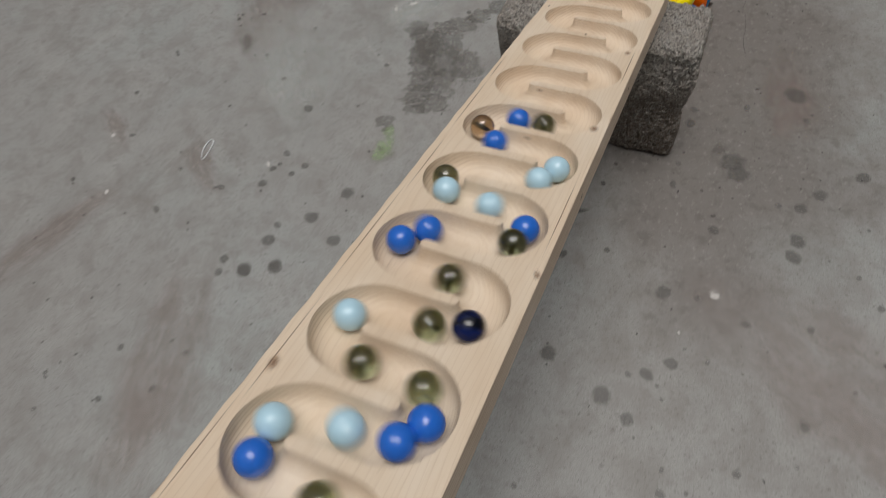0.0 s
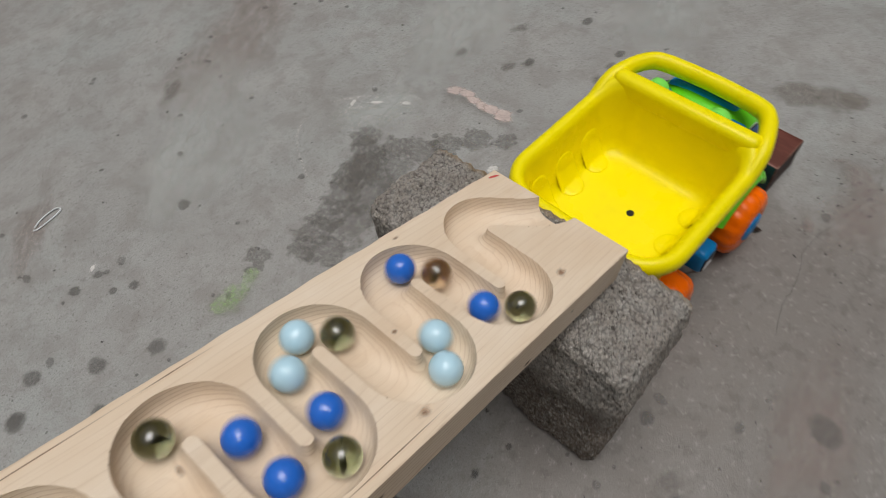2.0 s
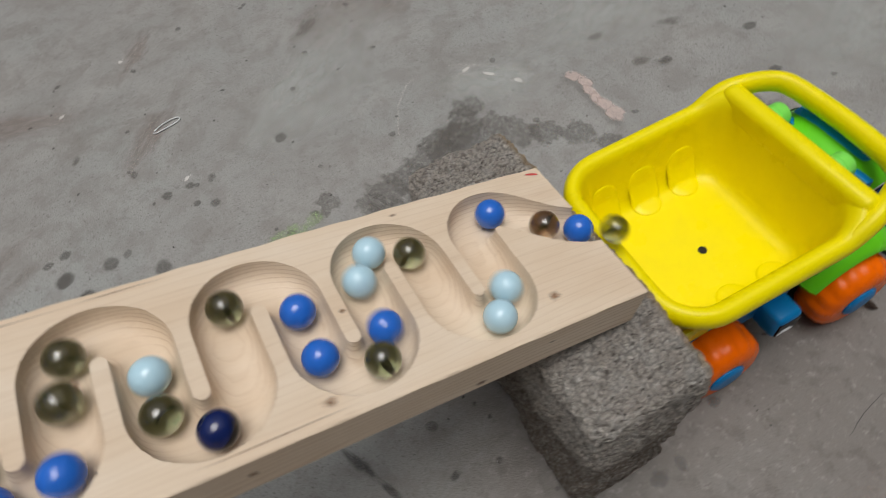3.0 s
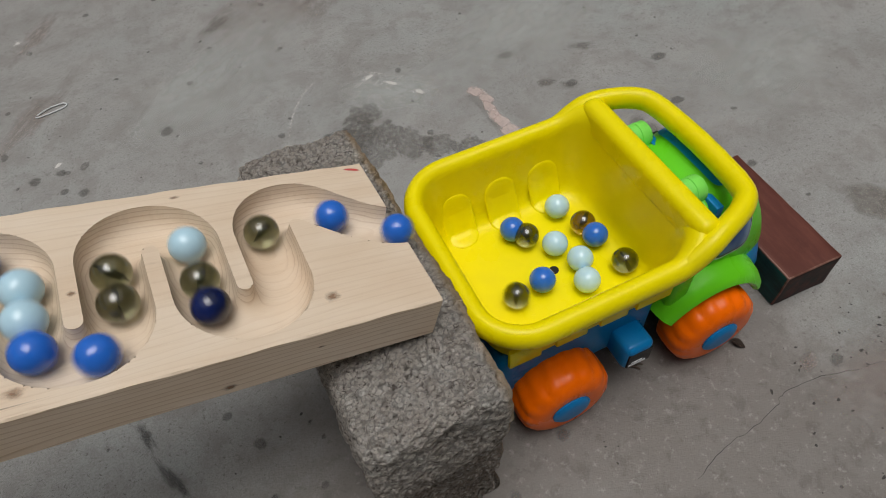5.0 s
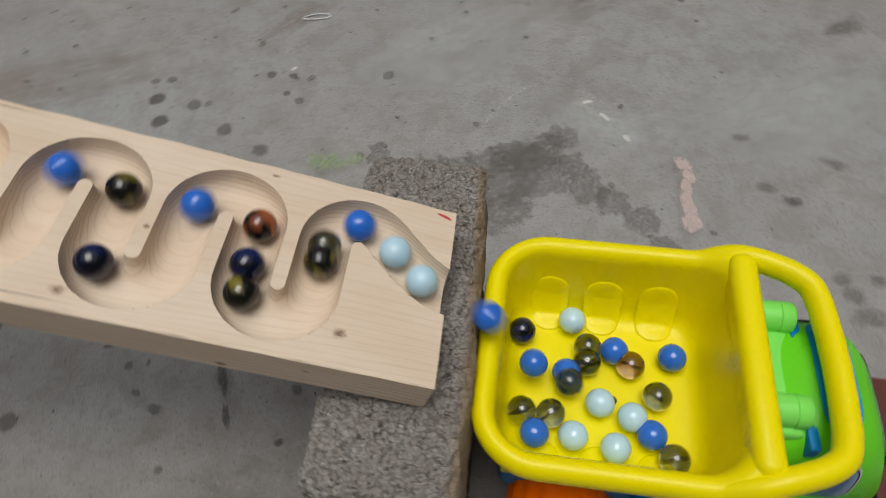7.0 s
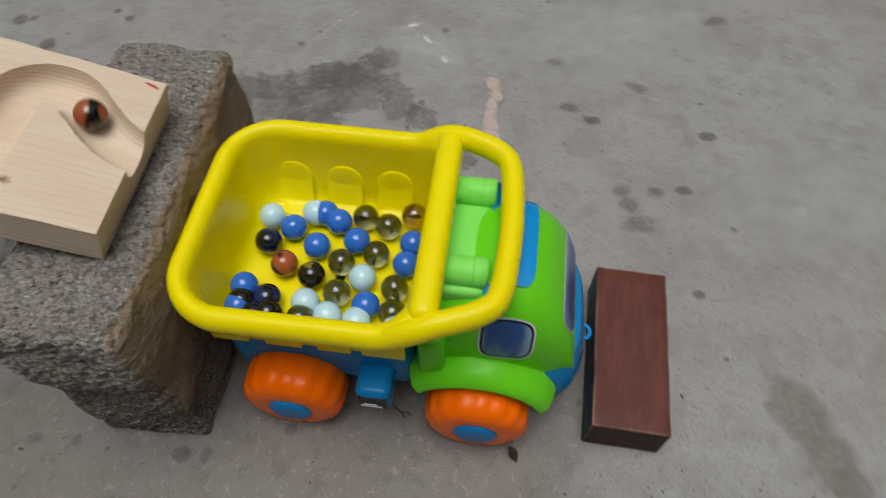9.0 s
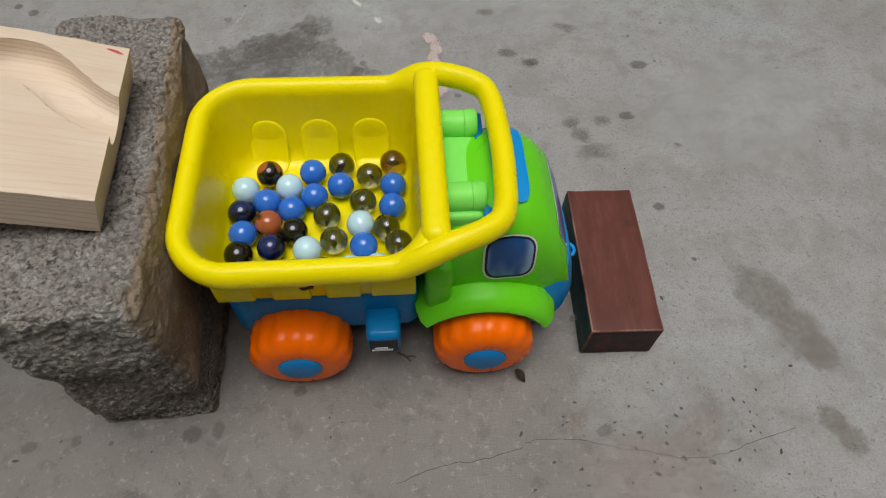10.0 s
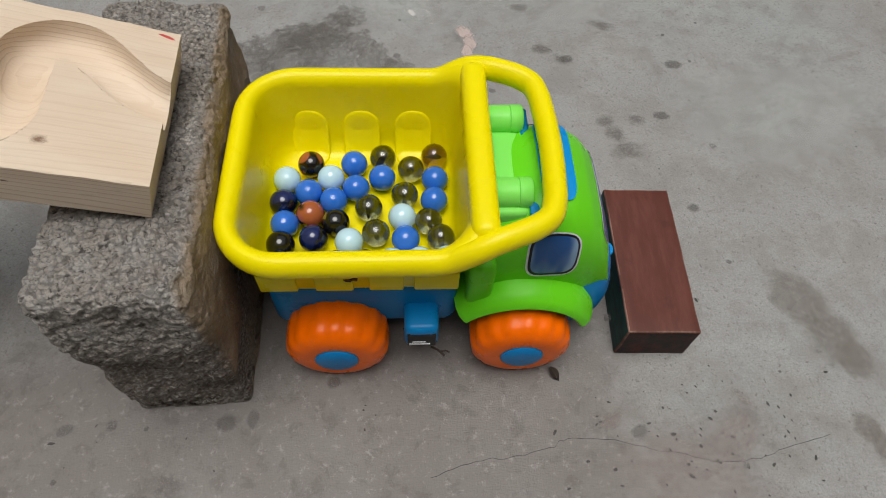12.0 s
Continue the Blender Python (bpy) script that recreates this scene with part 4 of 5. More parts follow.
def make_litter():
    line = [(-0.238, 0.539, 0.0012), (-0.226, 0.5445, 0.0014), (-0.211, 0.5455, 0.0016), (-0.206, 0.542, 0.0014), (-0.209, 0.538, 0.0012), (-0.222, 0.5355, 0.0013), (-0.236, 0.5345, 0.0014), (-0.240, 0.5370, 0.0012)]
    bm = tube(curve_through(line, 5), 0.0008, 6)
    at = Vector((-0.223, 0.539, 0))
    bm.transform(Matrix.Translation(-at))
    ob = part("wire_loop", bm, WHITE, None)
    ob.matrix_world = Matrix.Translation(at)
    tagged(ob, "thin whitish bent wire loop lying on the concrete", "wire")
    leafy = Nodes("dry_leaf", 0.8)
    leafy.color(leafy.mix(leafy.noise(leafy.coords(), 500, 4), (0.05, 0.035, 0.028), (0.11, 0.08, 0.06)))
    bm = bmesh.new()
    rows = []
    for k in range(9):
        t = k / 8
        w = 0.0032 * math.sin(math.pi * min(1, t * 0.95 + 0.05))
        rows.append([((t - 0.5) * 0.011, w * q, 0.0012 + 0.0014 * abs(q) + 0.001 * math.sin(t * 5)) for q in (-1, -0.5, 0, 0.5, 1)])
    grid_mesh(bm, rows)
    bmesh.ops.solidify(bm, geom=bm.faces[:], thickness=0.0004)
    fix_normals(bm)
    ob = part("dry_leaf", bm, leafy.m, None)
    ob.matrix_world = pose(0.2185, -0.0365, 0.0004, 0, 0, -62)
    tagged(ob, "small dark curled dry leaf on the concrete", "leaf")
    bm = tube(curve_through([(0, 0, 0.0012), (0.005, -0.003, 0.0016), (0.009, -0.0075, 0.0012)], 4), 0.0008, 6)
    ob = part("twig", bm, leafy.m, None)
    ob.matrix_world = pose(0.1335, -0.0105, 0.0)
    part("side_shoot", tube([(0.006, -0.004, 0.0015), (0.0105, -0.0035, 0.0014), (0.013, -0.005, 0.001)], 0.0006, 6), leafy.m, ob)
    tagged(ob, "short dark broken twig on the concrete", "twig")


make_litter()

# ---- marbles ----
MID_BLUE = opaque_glass("blue_glass", (0.022, 0.150, 0.63), 0.10)
PALE_BLUE = opaque_glass("pale_blue_glass", (0.50, 0.74, 0.87), 0.10)
DARK_BLUE = banded_glass("dark_blue_glass", (0.002, 0.003, 0.008), (0.006, 0.016, 0.10), 0.42, 0.60)
BLACK_YELLOW = banded_glass("black_yellow_glass", (0.006, 0.006, 0.005), (0.20, 0.17, 0.02), 0.58, 0.62)
BLACK_RED = banded_glass("black_red_glass", (0.006, 0.004, 0.004), (0.36, 0.095, 0.032), 0.48, 0.53)
GLASS = clear_glass("olive_glass", (0.31, 0.33, 0.19))
BROWN_GLASS = clear_glass("brownish_glass", (0.50, 0.36, 0.22))
VANE = Nodes("dark_vane", 0.4)
VANE.color(VANE.mix(VANE.noise(VANE.coords(), 300, 3), (0.16, 0.16, 0.07), (0.28, 0.27, 0.13)))
WORDS = {"blue_glass": "opaque blue glass marble", "pale_blue_glass": "opaque pale sky-blue glass marble", "dark_blue_glass": "nearly black dark blue glass marble",
         "black_yellow_glass": "black glass marble with an olive-yellow band", "black_red_glass": "black glass marble with a rust-red band",
         "olive_glass": "clear olive-green glass marble with dark twist", "brownish_glass": "clear brownish glass marble with dark twist"}
RADIUS = 0.0087
ball_mesh = {}


def marble(mat):
    """One marble; the clear ones hold a twisted vane."""
    if mat.name not in ball_mesh:
        bm = bmesh.new()
        bmesh.ops.create_uvsphere(bm, u_segments=40, v_segments=24, radius=RADIUS)
        ob = part("marble", bm, mat, None, "", 0)
        ob.data.polygons.foreach_set("use_smooth", [True] * len(ob.data.polygons))
        ball_mesh[mat.name] = [ob.data, None]
        scene.collection.objects.unlink(ob)
        bpy.data.objects.remove(ob)
        if "twist" in WORDS[mat.name]:
            bm = bmesh.new()
            rows = []
            for k in range(13):
                h = (k / 12 - 0.5) * 2 * 0.0058
                w = 0.0014 * math.sqrt(max(0.02, 1 - (h / 0.0062) ** 2))
                a = 2.4 * k / 12
                rows.append([(w * q * math.cos(a), w * q * math.sin(a), h) for q in (-1, -0.5, 0, 0.5, 1)])
            grid_mesh(bm, rows)
            bmesh.ops.solidify(bm, geom=bm.faces[:], thickness=0.0006)
            fix_normals(bm)
            ob = part("glass_twist", bm, VANE.m, None, "", 60)
            ball_mesh[mat.name][1] = ob.data
            scene.collection.objects.unlink(ob)
            bpy.data.objects.remove(ob)
    data, vane = ball_mesh[mat.name]
    ob = tagged(new("marble", data), WORDS[mat.name] + " rolling into the toy truck", "marble", "marbles of the run")
    if vane:
        new("glass_twist", vane).parent = ob
    return ob


def smooth_value(keys, t):
    """A monotone glide through (time, value) pairs, straight on beyond the ends."""
    ts, vs = [k[0] for k in keys], [k[1] for k in keys]
    if t <= ts[0]:
        return vs[0]
    if t >= ts[-1]:
        return vs[-1]
    i = max(j for j in range(len(ts) - 1) if ts[j] <= t)
    d = [(vs[j + 1] - vs[j]) / (ts[j + 1] - ts[j]) for j in range(len(ts) - 1)]

    def slope(j):
        if j == 0:
            return d[0]
        if j == len(ts) - 1:
            return d[-1]
        return 0.0 if d[j - 1] * d[j] <= 0 else 2 * d[j - 1] * d[j] / (d[j - 1] + d[j])
    h = ts[i + 1] - ts[i]
    u = (t - ts[i]) / h
    return (2 * u ** 3 - 3 * u * u + 1) * vs[i] + (u ** 3 - 2 * u * u + u) * h * slope(i) + (3 * u * u - 2 * u ** 3) * vs[i + 1] + (u ** 3 - u * u) * h * slope(i + 1)


def on_groove(s):
    """The centre of a marble that lies in the groove, s metres before its end."""
    x = float(np.interp(s, LINE_S, LINE[:, 0]))
    y = float(np.interp(s, LINE_S, LINE[:, 1]))
    return PLANK @ Vector((x, y, RADIUS - DEEP))


FLOOR_Z = 0.0868 + RADIUS


def roll(mat, leaves, run, bed):
    """Keys one marble: along the groove by (seconds, mm to go), off its end at leaves, then by places (seconds, x, y in mm) in the truck's bed."""
    ob = marble(mat)
    keys = [(t, s / 1000) for t, s in run] + [(leaves, 0.0)]
    lip = on_groove(0.0)
    back = on_groove(0.012)
    way = (lip - back) / 0.012
    pace = 0.37
    hit = 0.125
    land = Vector((lip.x + way.x * pace * hit, lip.y, FLOOR_Z))
    stops = [(t, x / 1000, y / 1000) for t, x, y in bed if t > leaves + hit + 0.06]
    first = stops[0]
    mid_t = leaves + hit + min(0.30, (first[0] - leaves - hit) * 0.9)
    if first[0] - leaves - hit > 0.5:
        stops.insert(0, (mid_t, land.x + (first[1] - land.x) * 0.75, land.y + (first[2] - land.y) * 0.75))
    flat = [(leaves + hit, land.x, land.y)] + stops
    xs, ys = [(t, x) for t, x, y in flat], [(t, y) for t, x, y in flat]

    def place(t):
        if t <= leaves:
            return on_groove(max(0.0, smooth_value(keys, t)))
        u = t - leaves
        if u < hit:
            f = u / hit
            z0, z1 = lip.z, FLOOR_Z
            vz = way.z * pace * hit
            return Vector((lip.x + (land.x - lip.x) * f, lip.y, z0 + vz * f + (z1 - z0 - vz) * f * f))
        hop = 0.0
        for start, length, height in ((hit, 0.11, 0.012), (hit + 0.11, 0.06, 0.004)):
            v = (u - start) / length
            if 0 < v < 1:
                hop = height * 4 * v * (1 - v)
        return Vector((smooth_value(xs, t), smooth_value(ys, t), FLOOR_Z + hop))
    settled = max(t for t, x, y in flat)
    times = [k / 30 for k in range(int(min(settled, 11.9) * 30) + 1)]
    places = [place(min(t, 12.0)) for t in times]
    turn = Matrix.Rotation(leaves * 7.0, 3, Vector((0.3, 0.5, 0.8)).normalized())
    rows, still = [], 0.00002
    for i, (t, p) in enumerate(zip(times, places)):
        back = (p - places[i - 1]) if i else Vector()
        ahead = (places[i + 1] - p) if i + 1 < len(places) else Vector()
        axis = Vector((0, 0, 1)).cross(back)
        if axis.length > 1e-7:
            turn = Matrix.Rotation(min(1.3, back.length / RADIUS), 3, axis.normalized()) @ turn
        if i == 0 or back.length > still or ahead.length > still:
            rows.append((t, Matrix.Translation(p) @ turn.to_4x4()))
    rows.append((max(12.0, rows[-1][0] + 0.1), rows[-1][1].copy()))
    walk(ob, rows)


def motions():
    roll(GLASS, 2.95, [(0, 683), (0.5, 547), (1, 407), (1.5, 268), (2, 150), (2.5, 70)],
         [(3.5, 113.0, 3.0), (3.7, 131.0, 15.0), (5.3, 139.0, 21.0), (5.5, 128.0, 14.0), (6.5, 132.0, 7.0), (6.7, 130.0, 5.0), (8.3, 138.0, 16.0), (8.5, 139.0, 16.0), (9, 136.0, 15.0), (9.9, 139.7, 21.5), (12, 139.7, 21.5)])
    roll(MID_BLUE, 3.09, [(0, 702), (0.5, 565), (1, 422), (1.5, 289), (2, 172), (2.5, 90), (3, 10)],
         [(3.5, 123.0, 86.0), (3.7, 125.0, 61.0), (5.3, 135.0, 44.0), (5.5, 124.0, 36.0), (6, 132.0, 19.0), (6.3, 126.0, 27.0), (6.5, 124.0, 23.0), (6.7, 119.0, 19.0), (8.3, 120.0, 19.0), (8.5, 121.0, 20.0), (9, 119.0, 19.0), (9.7, 118.1, 21.5), (12, 118.1, 21.5)])
    roll(BROWN_GLASS, 3.27, [(0, 734), (0.5, 590), (1, 459), (1.5, 329), (2, 206), (2.5, 118), (3, 30)],
         [(3.5, 60.0, 50.0), (3.7, 112.0, 37.0), (5.3, 134.0, 63.0), (5.5, 122.0, 57.0), (6, 111.0, 52.0), (6.3, 101.0, 68.0), (6.5, 108.0, 53.0), (6.7, 106.0, 56.0), (8.3, 142.0, 90.0), (8.5, 142.5, 91.0), (9, 141.0, 88.0), (9.7, 140.0, 86.0), (12, 140.0, 86.0)])
    roll(MID_BLUE, 3.44, [(0, 758), (0.5, 624), (1, 486), (1.5, 348), (2, 228), (2.5, 146), (3, 62), (3.3, 15)],
         [(3.5, 51.0, 94.5), (3.7, 89.0, 74.0), (5.3, 88.0, 80.0), (5.5, 75.0, 75.0), (6, 136.0, 75.0), (6.3, 124.0, 78.0), (6.5, 127.0, 62.0), (6.7, 132.0, 69.0), (8.3, 141.0, 70.0), (8.5, 138.0, 69.0), (9, 142.5, 66.0), (9.7, 139.1, 66.8), (12, 139.1, 66.8)])
    roll(PALE_BLUE, 3.73, [(0, 814), (0.5, 679), (1, 545), (1.5, 409), (2, 288), (2.5, 209), (3, 124), (3.3, 74), (3.5, 41), (3.7, 7)],
         [(5.3, 108.0, 55.0), (5.5, 105.0, 43.0), (6, 100.0, 35.0), (6.3, 94.0, 47.0), (6.5, 93.0, 41.0), (6.7, 88.0, 36.0), (8.3, 117.0, 36.0), (8.5, 121.0, 38.0), (9, 114.0, 38.0), (9.7, 116.7, 38.1), (12, 116.7, 38.1)])
    roll(PALE_BLUE, 3.82, [(0, 833), (0.5, 701), (1, 565), (1.5, 422), (2, 310), (2.5, 229), (3, 145), (3.3, 102), (3.5, 63), (3.7, 26)],
         [(5.3, 110.0, 18.0), (5.5, 91.0, 16.0), (6, 94.0, 13.0), (6.3, 81.0, 34.0), (6.5, 78.0, 27.0), (6.7, 72.0, 19.0), (8.3, 91.0, 4.0), (8.5, 89.0, 8.0), (9, 97.0, 10.0), (10, 109.4, 5.7), (12, 109.4, 5.7)])
    roll(GLASS, 4.20, [(0, 900), (0.5, 758), (1, 631), (1.5, 497), (2, 378), (2.5, 296), (3, 214), (3.3, 164), (3.5, 134), (3.7, 98)],
         [(5.3, 100.0, 73.0), (5.5, 122.0, 87.0), (6, 131.0, 57.0), (6.3, 128.0, 59.0), (6.5, 132.0, 39.0), (6.7, 123.0, 44.0), (8.3, 137.0, 34.0), (8.5, 140.0, 36.0), (9, 135.0, 32.0), (9.7, 133.0, 34.0), (12, 133.0, 34.0)])
    roll(PALE_BLUE, 4.30, [(0, 914), (0.5, 791), (1, 652), (1.5, 516), (2, 399), (2.5, 318), (3, 237), (3.3, 185), (3.5, 153), (3.7, 119)],
         [(5.3, 120.0, 34.0), (5.5, 106.0, 22.0), (6, 113.0, 20.0), (6.3, 102.0, 30.0), (6.5, 98.0, 19.0), (6.7, 96.0, 12.0), (8.3, 117.0, 4.0), (8.5, 116.0, 8.0), (9, 115.0, 8.0), (10, 126.0, 5.7), (12, 126.0, 5.7)])
    roll(PALE_BLUE, 4.42, [(0, 946), (0.5, 808), (1, 677), (1.5, 547), (2, 423), (2.5, 339), (3, 258), (3.3, 214), (3.5, 172), (3.7, 137)],
         [(5.3, 137.0, 86.0), (5.5, 136.0, 72.0), (6, 129.0, 38.0), (6.3, 117.0, 43.0), (6.5, 110.0, 34.0), (6.7, 106.0, 33.0), (8.3, 135.0, 4.0), (10, 142.5, 5.7), (12, 142.5, 5.7)])
    roll(MID_BLUE, 4.55, [(0, 979), (0.5, 838), (1, 705), (1.5, 571), (2, 450), (2.5, 370), (3, 288), (3.3, 238), (3.5, 207), (3.7, 165)],
         [(5.3, 94.0, 29.0), (5.5, 74.0, 23.0), (6, 64.0, 19.0), (6.3, 55.0, 33.0), (6.5, 60.0, 23.0), (6.7, 55.0, 14.0), (8.3, 41.5, 16.0), (10, 43.0, 5.7), (12, 43.0, 5.7)])
    roll(GLASS, 4.68, [(0, 994), (0.5, 856), (1, 720), (1.5, 587), (2, 475), (2.5, 394), (3, 307), (3.3, 259), (3.5, 224), (3.7, 183)],
         [(5.3, 79.0, 11.0), (5.5, 60.0, 17.0), (6, 41.5, 21.0), (6.3, 41.5, 33.0), (6.5, 41.5, 25.0), (6.7, 41.5, 28.0), (8.3, 70.0, 16.0), (8.5, 73.0, 8.0), (10, 92.8, 5.7), (12, 92.8, 5.7)])
    roll(MID_BLUE, 5.03, [(0, 1046), (0.5, 904), (1, 762), (1.5, 628), (2, 503), (2.5, 425), (3, 340), (3.3, 300), (3.5, 262), (3.7, 226)],
         [(5.3, 67.0, 94.5), (5.5, 67.0, 87.0), (6, 96.0, 78.0), (6.3, 104.0, 94.5), (6.5, 98.0, 69.0), (6.7, 96.0, 73.0), (8.3, 140.0, 53.0), (8.5, 141.0, 53.0), (9, 140.0, 50.0), (9.7, 137.5, 50.1), (12, 137.5, 50.1)])
    roll(MID_BLUE, 5.27, [(0, 1065), (0.5, 920), (1, 786), (1.5, 648), (2, 530), (2.5, 447), (3, 368), (3.3, 318), (3.5, 286), (3.7, 243)],
         [(5.5, 71.0, 43.0), (6, 41.5, 40.0), (6.3, 41.5, 70.0), (6.5, 53.0, 61.0), (6.7, 60.0, 53.0), (8.3, 107.0, 68.0), (8.5, 110.0, 70.0), (9, 106.0, 65.0), (9.7, 88.1, 62.1), (12, 88.1, 62.1)])
    roll(GLASS, 5.53, [(0, 1115), (0.5, 976), (1, 834), (1.5, 697), (2, 575), (2.5, 493), (3, 414), (3.3, 373), (3.5, 330), (3.7, 295), (5.3, 42), (5.5, 10)],
         [(6, 92.0, 67.0), (6.3, 83.0, 78.0), (6.5, 79.0, 71.0), (6.7, 78.0, 61.0), (8.3, 125.0, 80.0), (8.5, 124.0, 86.0), (9, 125.0, 78.0), (9.7, 124.0, 76.0), (12, 124.0, 76.0)])
    roll(DARK_BLUE, 6.01, [(0, 1161), (0.5, 1033), (1, 893), (1.5, 754), (2, 638), (2.5, 561), (3, 481), (3.3, 436), (3.5, 400), (3.7, 370), (5.3, 119), (5.5, 78)],
         [(6.3, 61.0, 94.5), (6.5, 42.0, 89.0), (8.5, 41.5, 63.0), (9, 49.0, 60.0), (9.7, 42.7, 52.8), (12, 42.7, 52.8)])
    roll(GLASS, 6.20, [(0, 1182), (0.5, 1054), (1, 915), (1.5, 766), (2, 656), (2.5, 586), (3, 508), (3.3, 462), (3.5, 426), (3.7, 395), (5.3, 138), (5.5, 106), (6, 26)],
         [(6.5, 71.0, 47.0), (6.7, 57.0, 31.0), (8.3, 101.0, 19.0), (8.5, 102.0, 19.0), (9, 100.0, 26.0), (9.9, 96.0, 46.0), (12, 96.0, 46.0)])
    roll(PALE_BLUE, 6.42, [(0, 1226), (0.5, 1083), (1, 945), (1.5, 791), (2, 677), (2.5, 602), (3, 528), (3.3, 489), (3.5, 462), (3.7, 420), (5.3, 164), (5.5, 135), (6, 55), (6.3, 20)],
         [(6.5, 48.0, 94.5), (6.7, 73.0, 91.0), (8.3, 75.0, 85.0), (8.5, 75.0, 80.0), (9, 75.0, 85.0), (9.7, 72.0, 71.0), (12, 72.0, 71.0)])
    roll(GLASS, 6.57, [(0, 1265), (0.5, 1134), (1, 996), (1.5, 842), (2, 728), (2.5, 654), (3, 580), (3.3, 541), (3.5, 508), (3.7, 458), (5.3, 218), (5.5, 184), (6, 94), (6.3, 58), (6.5, 17)],
         [(6.7, 41.5, 81.0), (8.3, 95.0, 79.0), (8.5, 102.0, 92.0), (9, 109.0, 84.0), (9.7, 106.0, 86.4), (12, 106.0, 86.4)])
    roll(GLASS, 6.72, [(0, 1299), (0.5, 1155), (1, 1017), (1.5, 864), (2, 751), (2.5, 676), (3, 602), (3.3, 555), (3.5, 523), (3.7, 474), (5.3, 238), (5.5, 208), (6, 125), (6.3, 74), (6.5, 44)],
         [(8.3, 98.0, 40.0), (8.5, 104.0, 46.0), (9, 99.0, 48.0), (9.7, 100.0, 27.0), (12, 100.0, 27.0)])
    roll(MID_BLUE, 6.84, [(0, 1318), (0.5, 1174), (1, 1039), (1.5, 888), (2, 777), (2.5, 706), (3, 634), (3.3, 586), (3.5, 553), (3.7, 504), (5.3, 263), (5.5, 226), (6, 145), (6.3, 89), (6.5, 63), (6.7, 29)],
         [(8.5, 63.0, 67.0), (9, 82.0, 85.0), (9.7, 87.0, 82.0), (12, 87.0, 82.0)])
    roll(MID_BLUE, 6.95, [(0, 1334), (0.5, 1204), (1, 1068), (1.5, 916), (2, 805), (2.5, 733), (3, 661), (3.3, 612), (3.5, 579), (3.7, 529), (5.3, 286), (5.5, 243), (6, 166), (6.3, 112), (6.5, 80), (6.7, 50)],
         [(8.3, 73.0, 67.0), (8.5, 91.0, 78.0), (9, 92.0, 79.0), (9.7, 105.0, 69.6), (12, 105.0, 69.6)])
    roll(PALE_BLUE, 7.10, [(0, 1358), (0.5, 1223), (1, 1087), (1.5, 936), (2, 824), (2.5, 752), (3, 679), (3.3, 631), (3.5, 597), (3.7, 548), (5.3, 305), (5.5, 268), (6, 186), (6.3, 163), (6.5, 119), (6.7, 81)],
         [(8.3, 46.0, 77.0), (8.5, 46.0, 84.0), (9, 47.0, 80.0), (9.7, 44.0, 71.0), (12, 44.0, 71.0)])
    roll(PALE_BLUE, 7.21, [(0, 1393), (0.5, 1256), (1, 1119), (1.5, 966), (2, 854), (2.5, 780), (3, 707), (3.3, 657), (3.5, 623), (3.7, 573), (5.3, 326), (5.5, 298), (6, 220), (6.3, 183), (6.5, 142), (6.7, 102)],
         [(8.3, 80.0, 32.0), (8.5, 81.0, 24.0), (9, 82.0, 18.0), (9.7, 83.6, 21.5), (12, 83.6, 21.5)])
    roll(MID_BLUE, 7.33, [(0, 1412), (0.5, 1276), (1, 1140), (1.5, 988), (2, 875), (2.5, 803), (3, 730), (3.3, 681), (3.5, 647), (3.7, 598), (5.3, 353), (5.5, 322), (6, 239), (6.3, 206), (6.5, 161), (6.7, 126)],
         [(8.5, 45.0, 21.0), (9, 42.0, 26.0), (9.7, 44.2, 36.5), (12, 44.2, 36.5)])
    roll(GLASS, 7.45, [(0, 1449), (0.5, 1312), (1, 1174), (1.5, 1021), (2, 908), (2.5, 834), (3, 760), (3.3, 711), (3.5, 677), (3.7, 627), (5.3, 378), (5.5, 340), (6, 258), (6.3, 226), (6.5, 180), (6.7, 150)],
         [(8.3, 121.0, 55.0), (8.5, 122.0, 58.0), (9, 120.0, 56.0), (9.7, 119.0, 55.0), (12, 119.0, 55.0)])
    roll(BLACK_YELLOW, 7.52, [(0, 1488), (0.5, 1351), (1, 1214), (1.5, 1060), (2, 947), (2.5, 873), (3, 800), (3.3, 750), (3.5, 716), (3.7, 666), (5.3, 418), (5.5, 379), (6, 293), (6.3, 242), (6.5, 213), (6.7, 165)],
         [(8.3, 51.0, 13.0), (10, 76.2, 5.7), (12, 76.2, 5.7)])
    roll(BLACK_YELLOW, 7.72, [(0, 1531), (0.5, 1394), (1, 1257), (1.5, 1104), (2, 990), (2.5, 916), (3, 843), (3.3, 793), (3.5, 759), (3.7, 709), (5.3, 461), (5.5, 422), (6, 336), (6.3, 296), (6.5, 262), (6.7, 230)],
         [(8.3, 50.0, 58.0), (8.5, 45.0, 56.0), (9, 43.0, 15.0), (9.7, 42.5, 21.5), (12, 42.5, 21.5)])
    roll(DARK_BLUE, 7.80, [(0, 1569), (0.5, 1432), (1, 1294), (1.5, 1141), (2, 1028), (2.5, 954), (3, 880), (3.3, 831), (3.5, 797), (3.7, 747), (5.3, 498), (5.5, 460), (6, 374), (6.3, 327), (6.5, 290), (6.7, 250)],
         [(8.5, 50.0, 8.0), (10, 59.6, 5.7), (12, 59.6, 5.7)])
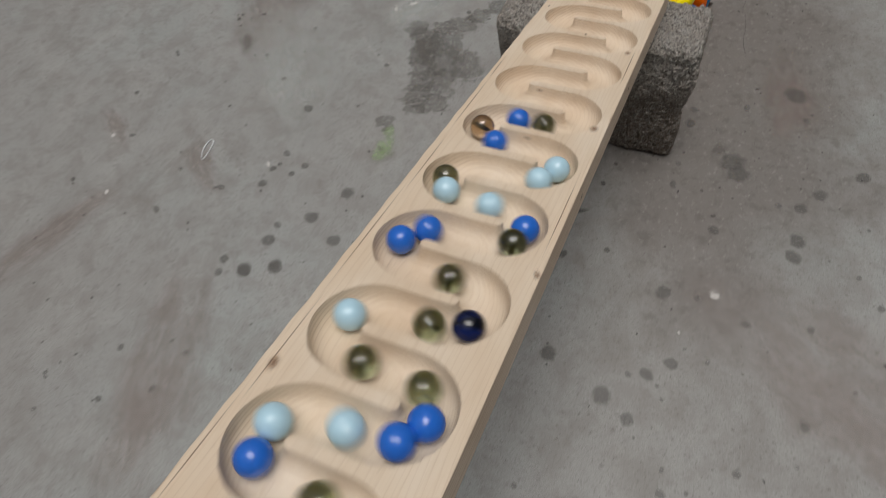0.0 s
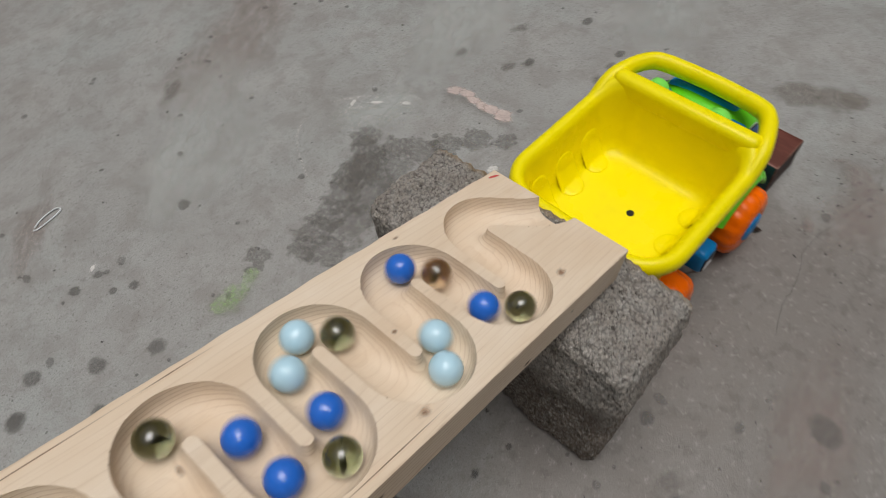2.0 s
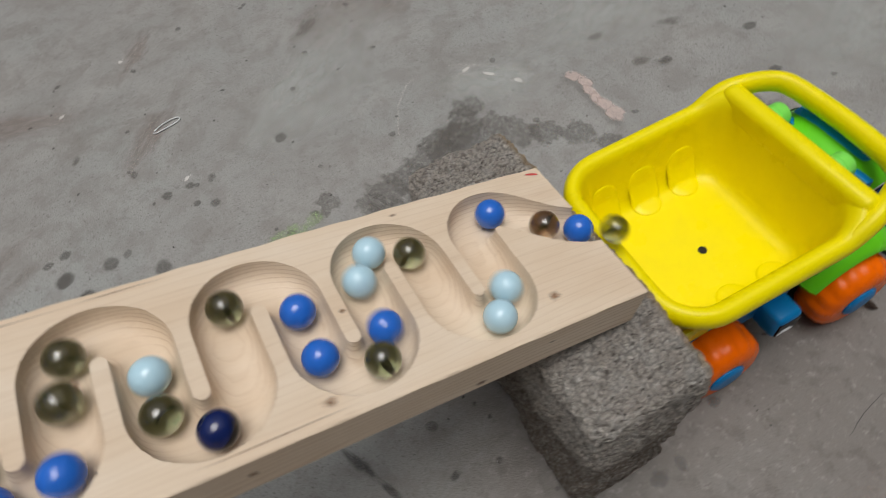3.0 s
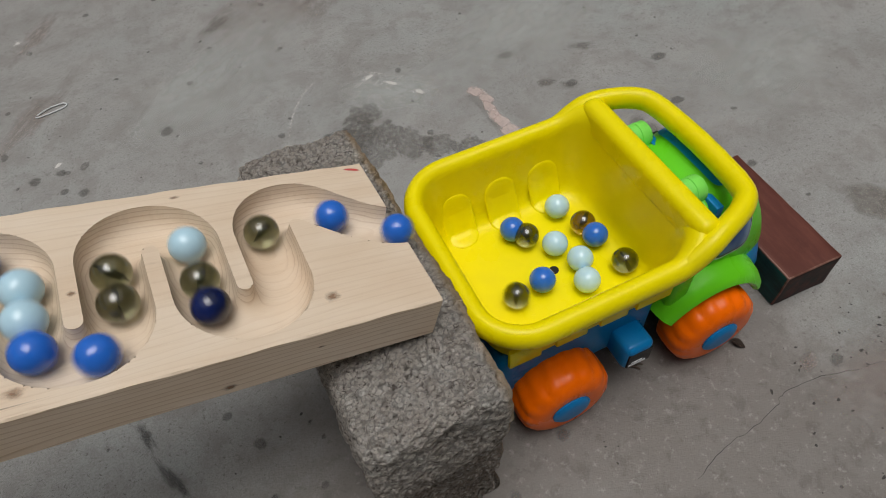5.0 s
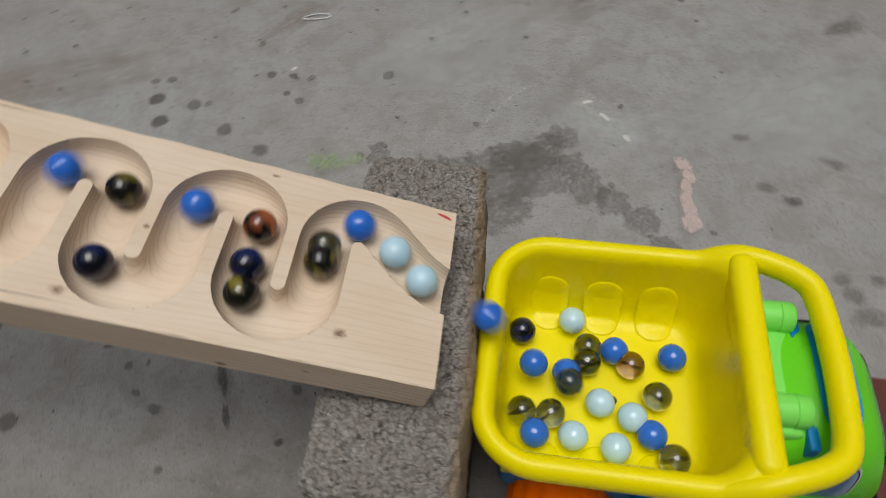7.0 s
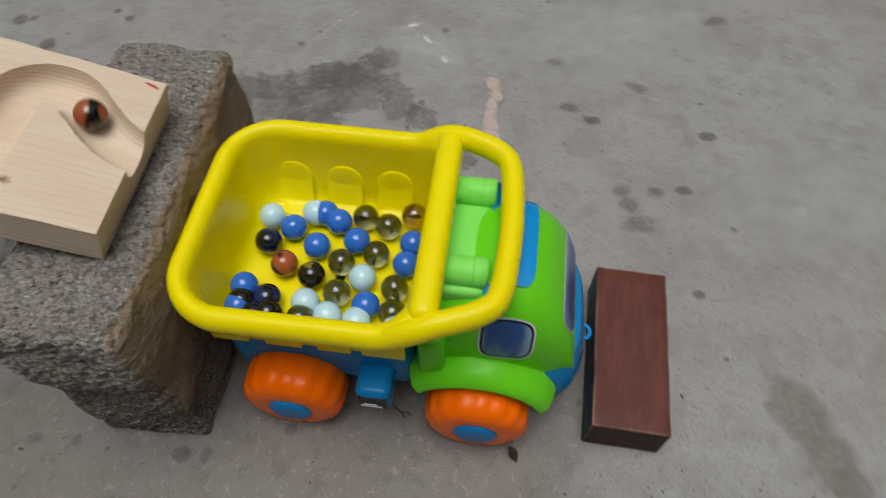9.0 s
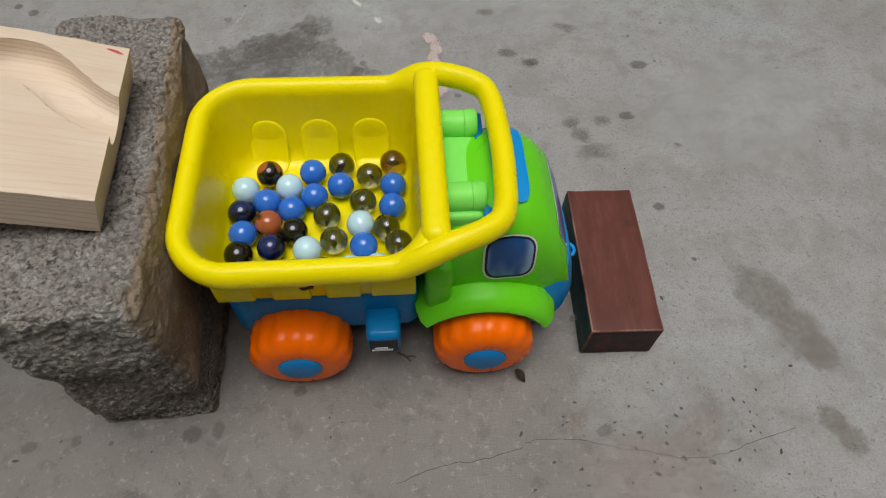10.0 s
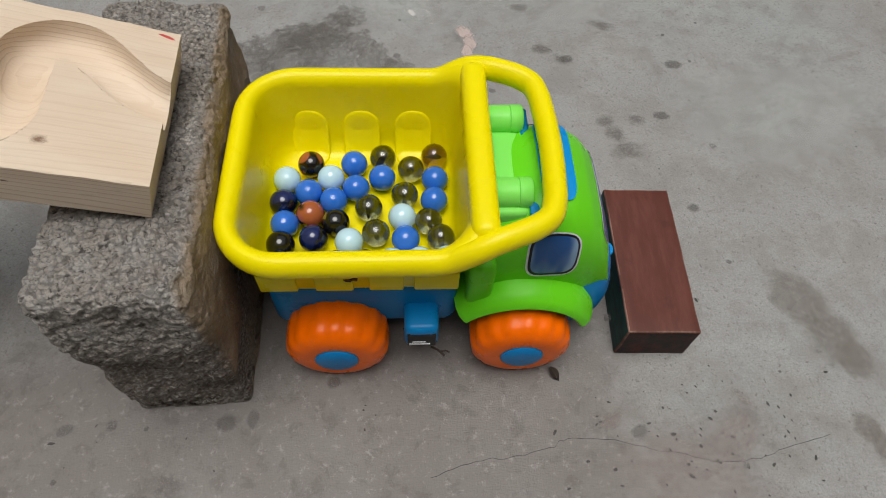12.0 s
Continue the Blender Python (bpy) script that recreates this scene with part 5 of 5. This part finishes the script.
    roll(BLACK_RED, 7.90, [(0, 1586), (0.5, 1449), (1, 1311), (1.5, 1158), (2, 1045), (2.5, 971), (3, 897), (3.3, 848), (3.5, 813), (3.7, 763), (5.3, 515), (5.5, 477), (6, 390), (6.3, 344), (6.5, 306), (6.7, 271)],
         [(8.3, 59.0, 53.0), (9, 63.0, 44.0), (9.7, 59.6, 43.2), (12, 59.6, 43.2)])
    roll(MID_BLUE, 8.06, [(0, 1637), (0.5, 1500), (1, 1362), (1.5, 1209), (2, 1096), (2.5, 1022), (3, 948), (3.3, 899), (3.5, 865), (3.7, 815), (5.3, 566), (5.5, 528), (6, 442), (6.3, 395), (6.5, 358), (6.7, 319)],
         [(8.3, 84.0, 53.0), (8.5, 92.0, 60.0), (9, 81.0, 59.0), (9.7, 73.9, 52.9), (12, 73.9, 52.9)])
    roll(DARK_BLUE, 8.24, [(0, 1724), (0.5, 1587), (1, 1450), (1.5, 1296), (2, 1183), (2.5, 1109), (3, 1036), (3.3, 986), (3.5, 952), (3.7, 902), (5.3, 654), (5.5, 615), (6, 529), (6.3, 483), (6.5, 445), (6.7, 406)],
         [(9, 58.0, 19.0), (9.7, 62.0, 25.0), (12, 62.0, 25.0)])
    roll(BLACK_YELLOW, 8.47, [(0, 1774), (0.5, 1637), (1, 1500), (1.5, 1346), (2, 1233), (2.5, 1159), (3, 1086), (3.3, 1036), (3.5, 1002), (3.7, 952), (5.3, 704), (5.5, 665), (6, 579), (6.3, 533), (6.5, 495), (6.7, 456), (8.3, 19)],
         [(8.5, 80.0, 44.0), (9, 82.0, 37.0), (9.7, 75.4, 36.0), (12, 75.4, 36.0)])
    roll(MID_BLUE, 8.65, [(0, 1809), (0.5, 1672), (1, 1535), (1.5, 1382), (2, 1268), (2.5, 1194), (3, 1121), (3.3, 1071), (3.5, 1037), (3.7, 987), (5.3, 739), (5.5, 700), (6, 614), (6.3, 568), (6.5, 530), (6.7, 492), (8.3, 54), (8.5, 25)],
         [(9, 63.0, 72.0), (9.7, 58.1, 60.1), (12, 58.1, 60.1)])
    roll(BLACK_RED, 9.19, [(0, 1908), (0.5, 1771), (1, 1633), (1.5, 1480), (2, 1367), (2.5, 1293), (3, 1219), (3.3, 1170), (3.5, 1135), (3.7, 1085), (5.3, 837), (5.5, 799), (6, 712), (6.3, 666), (6.5, 628), (6.7, 590), (8.3, 153), (8.5, 127), (9, 42)],
         [(9.7, 59.0, 83.0), (12, 59.0, 83.0)])

motions()
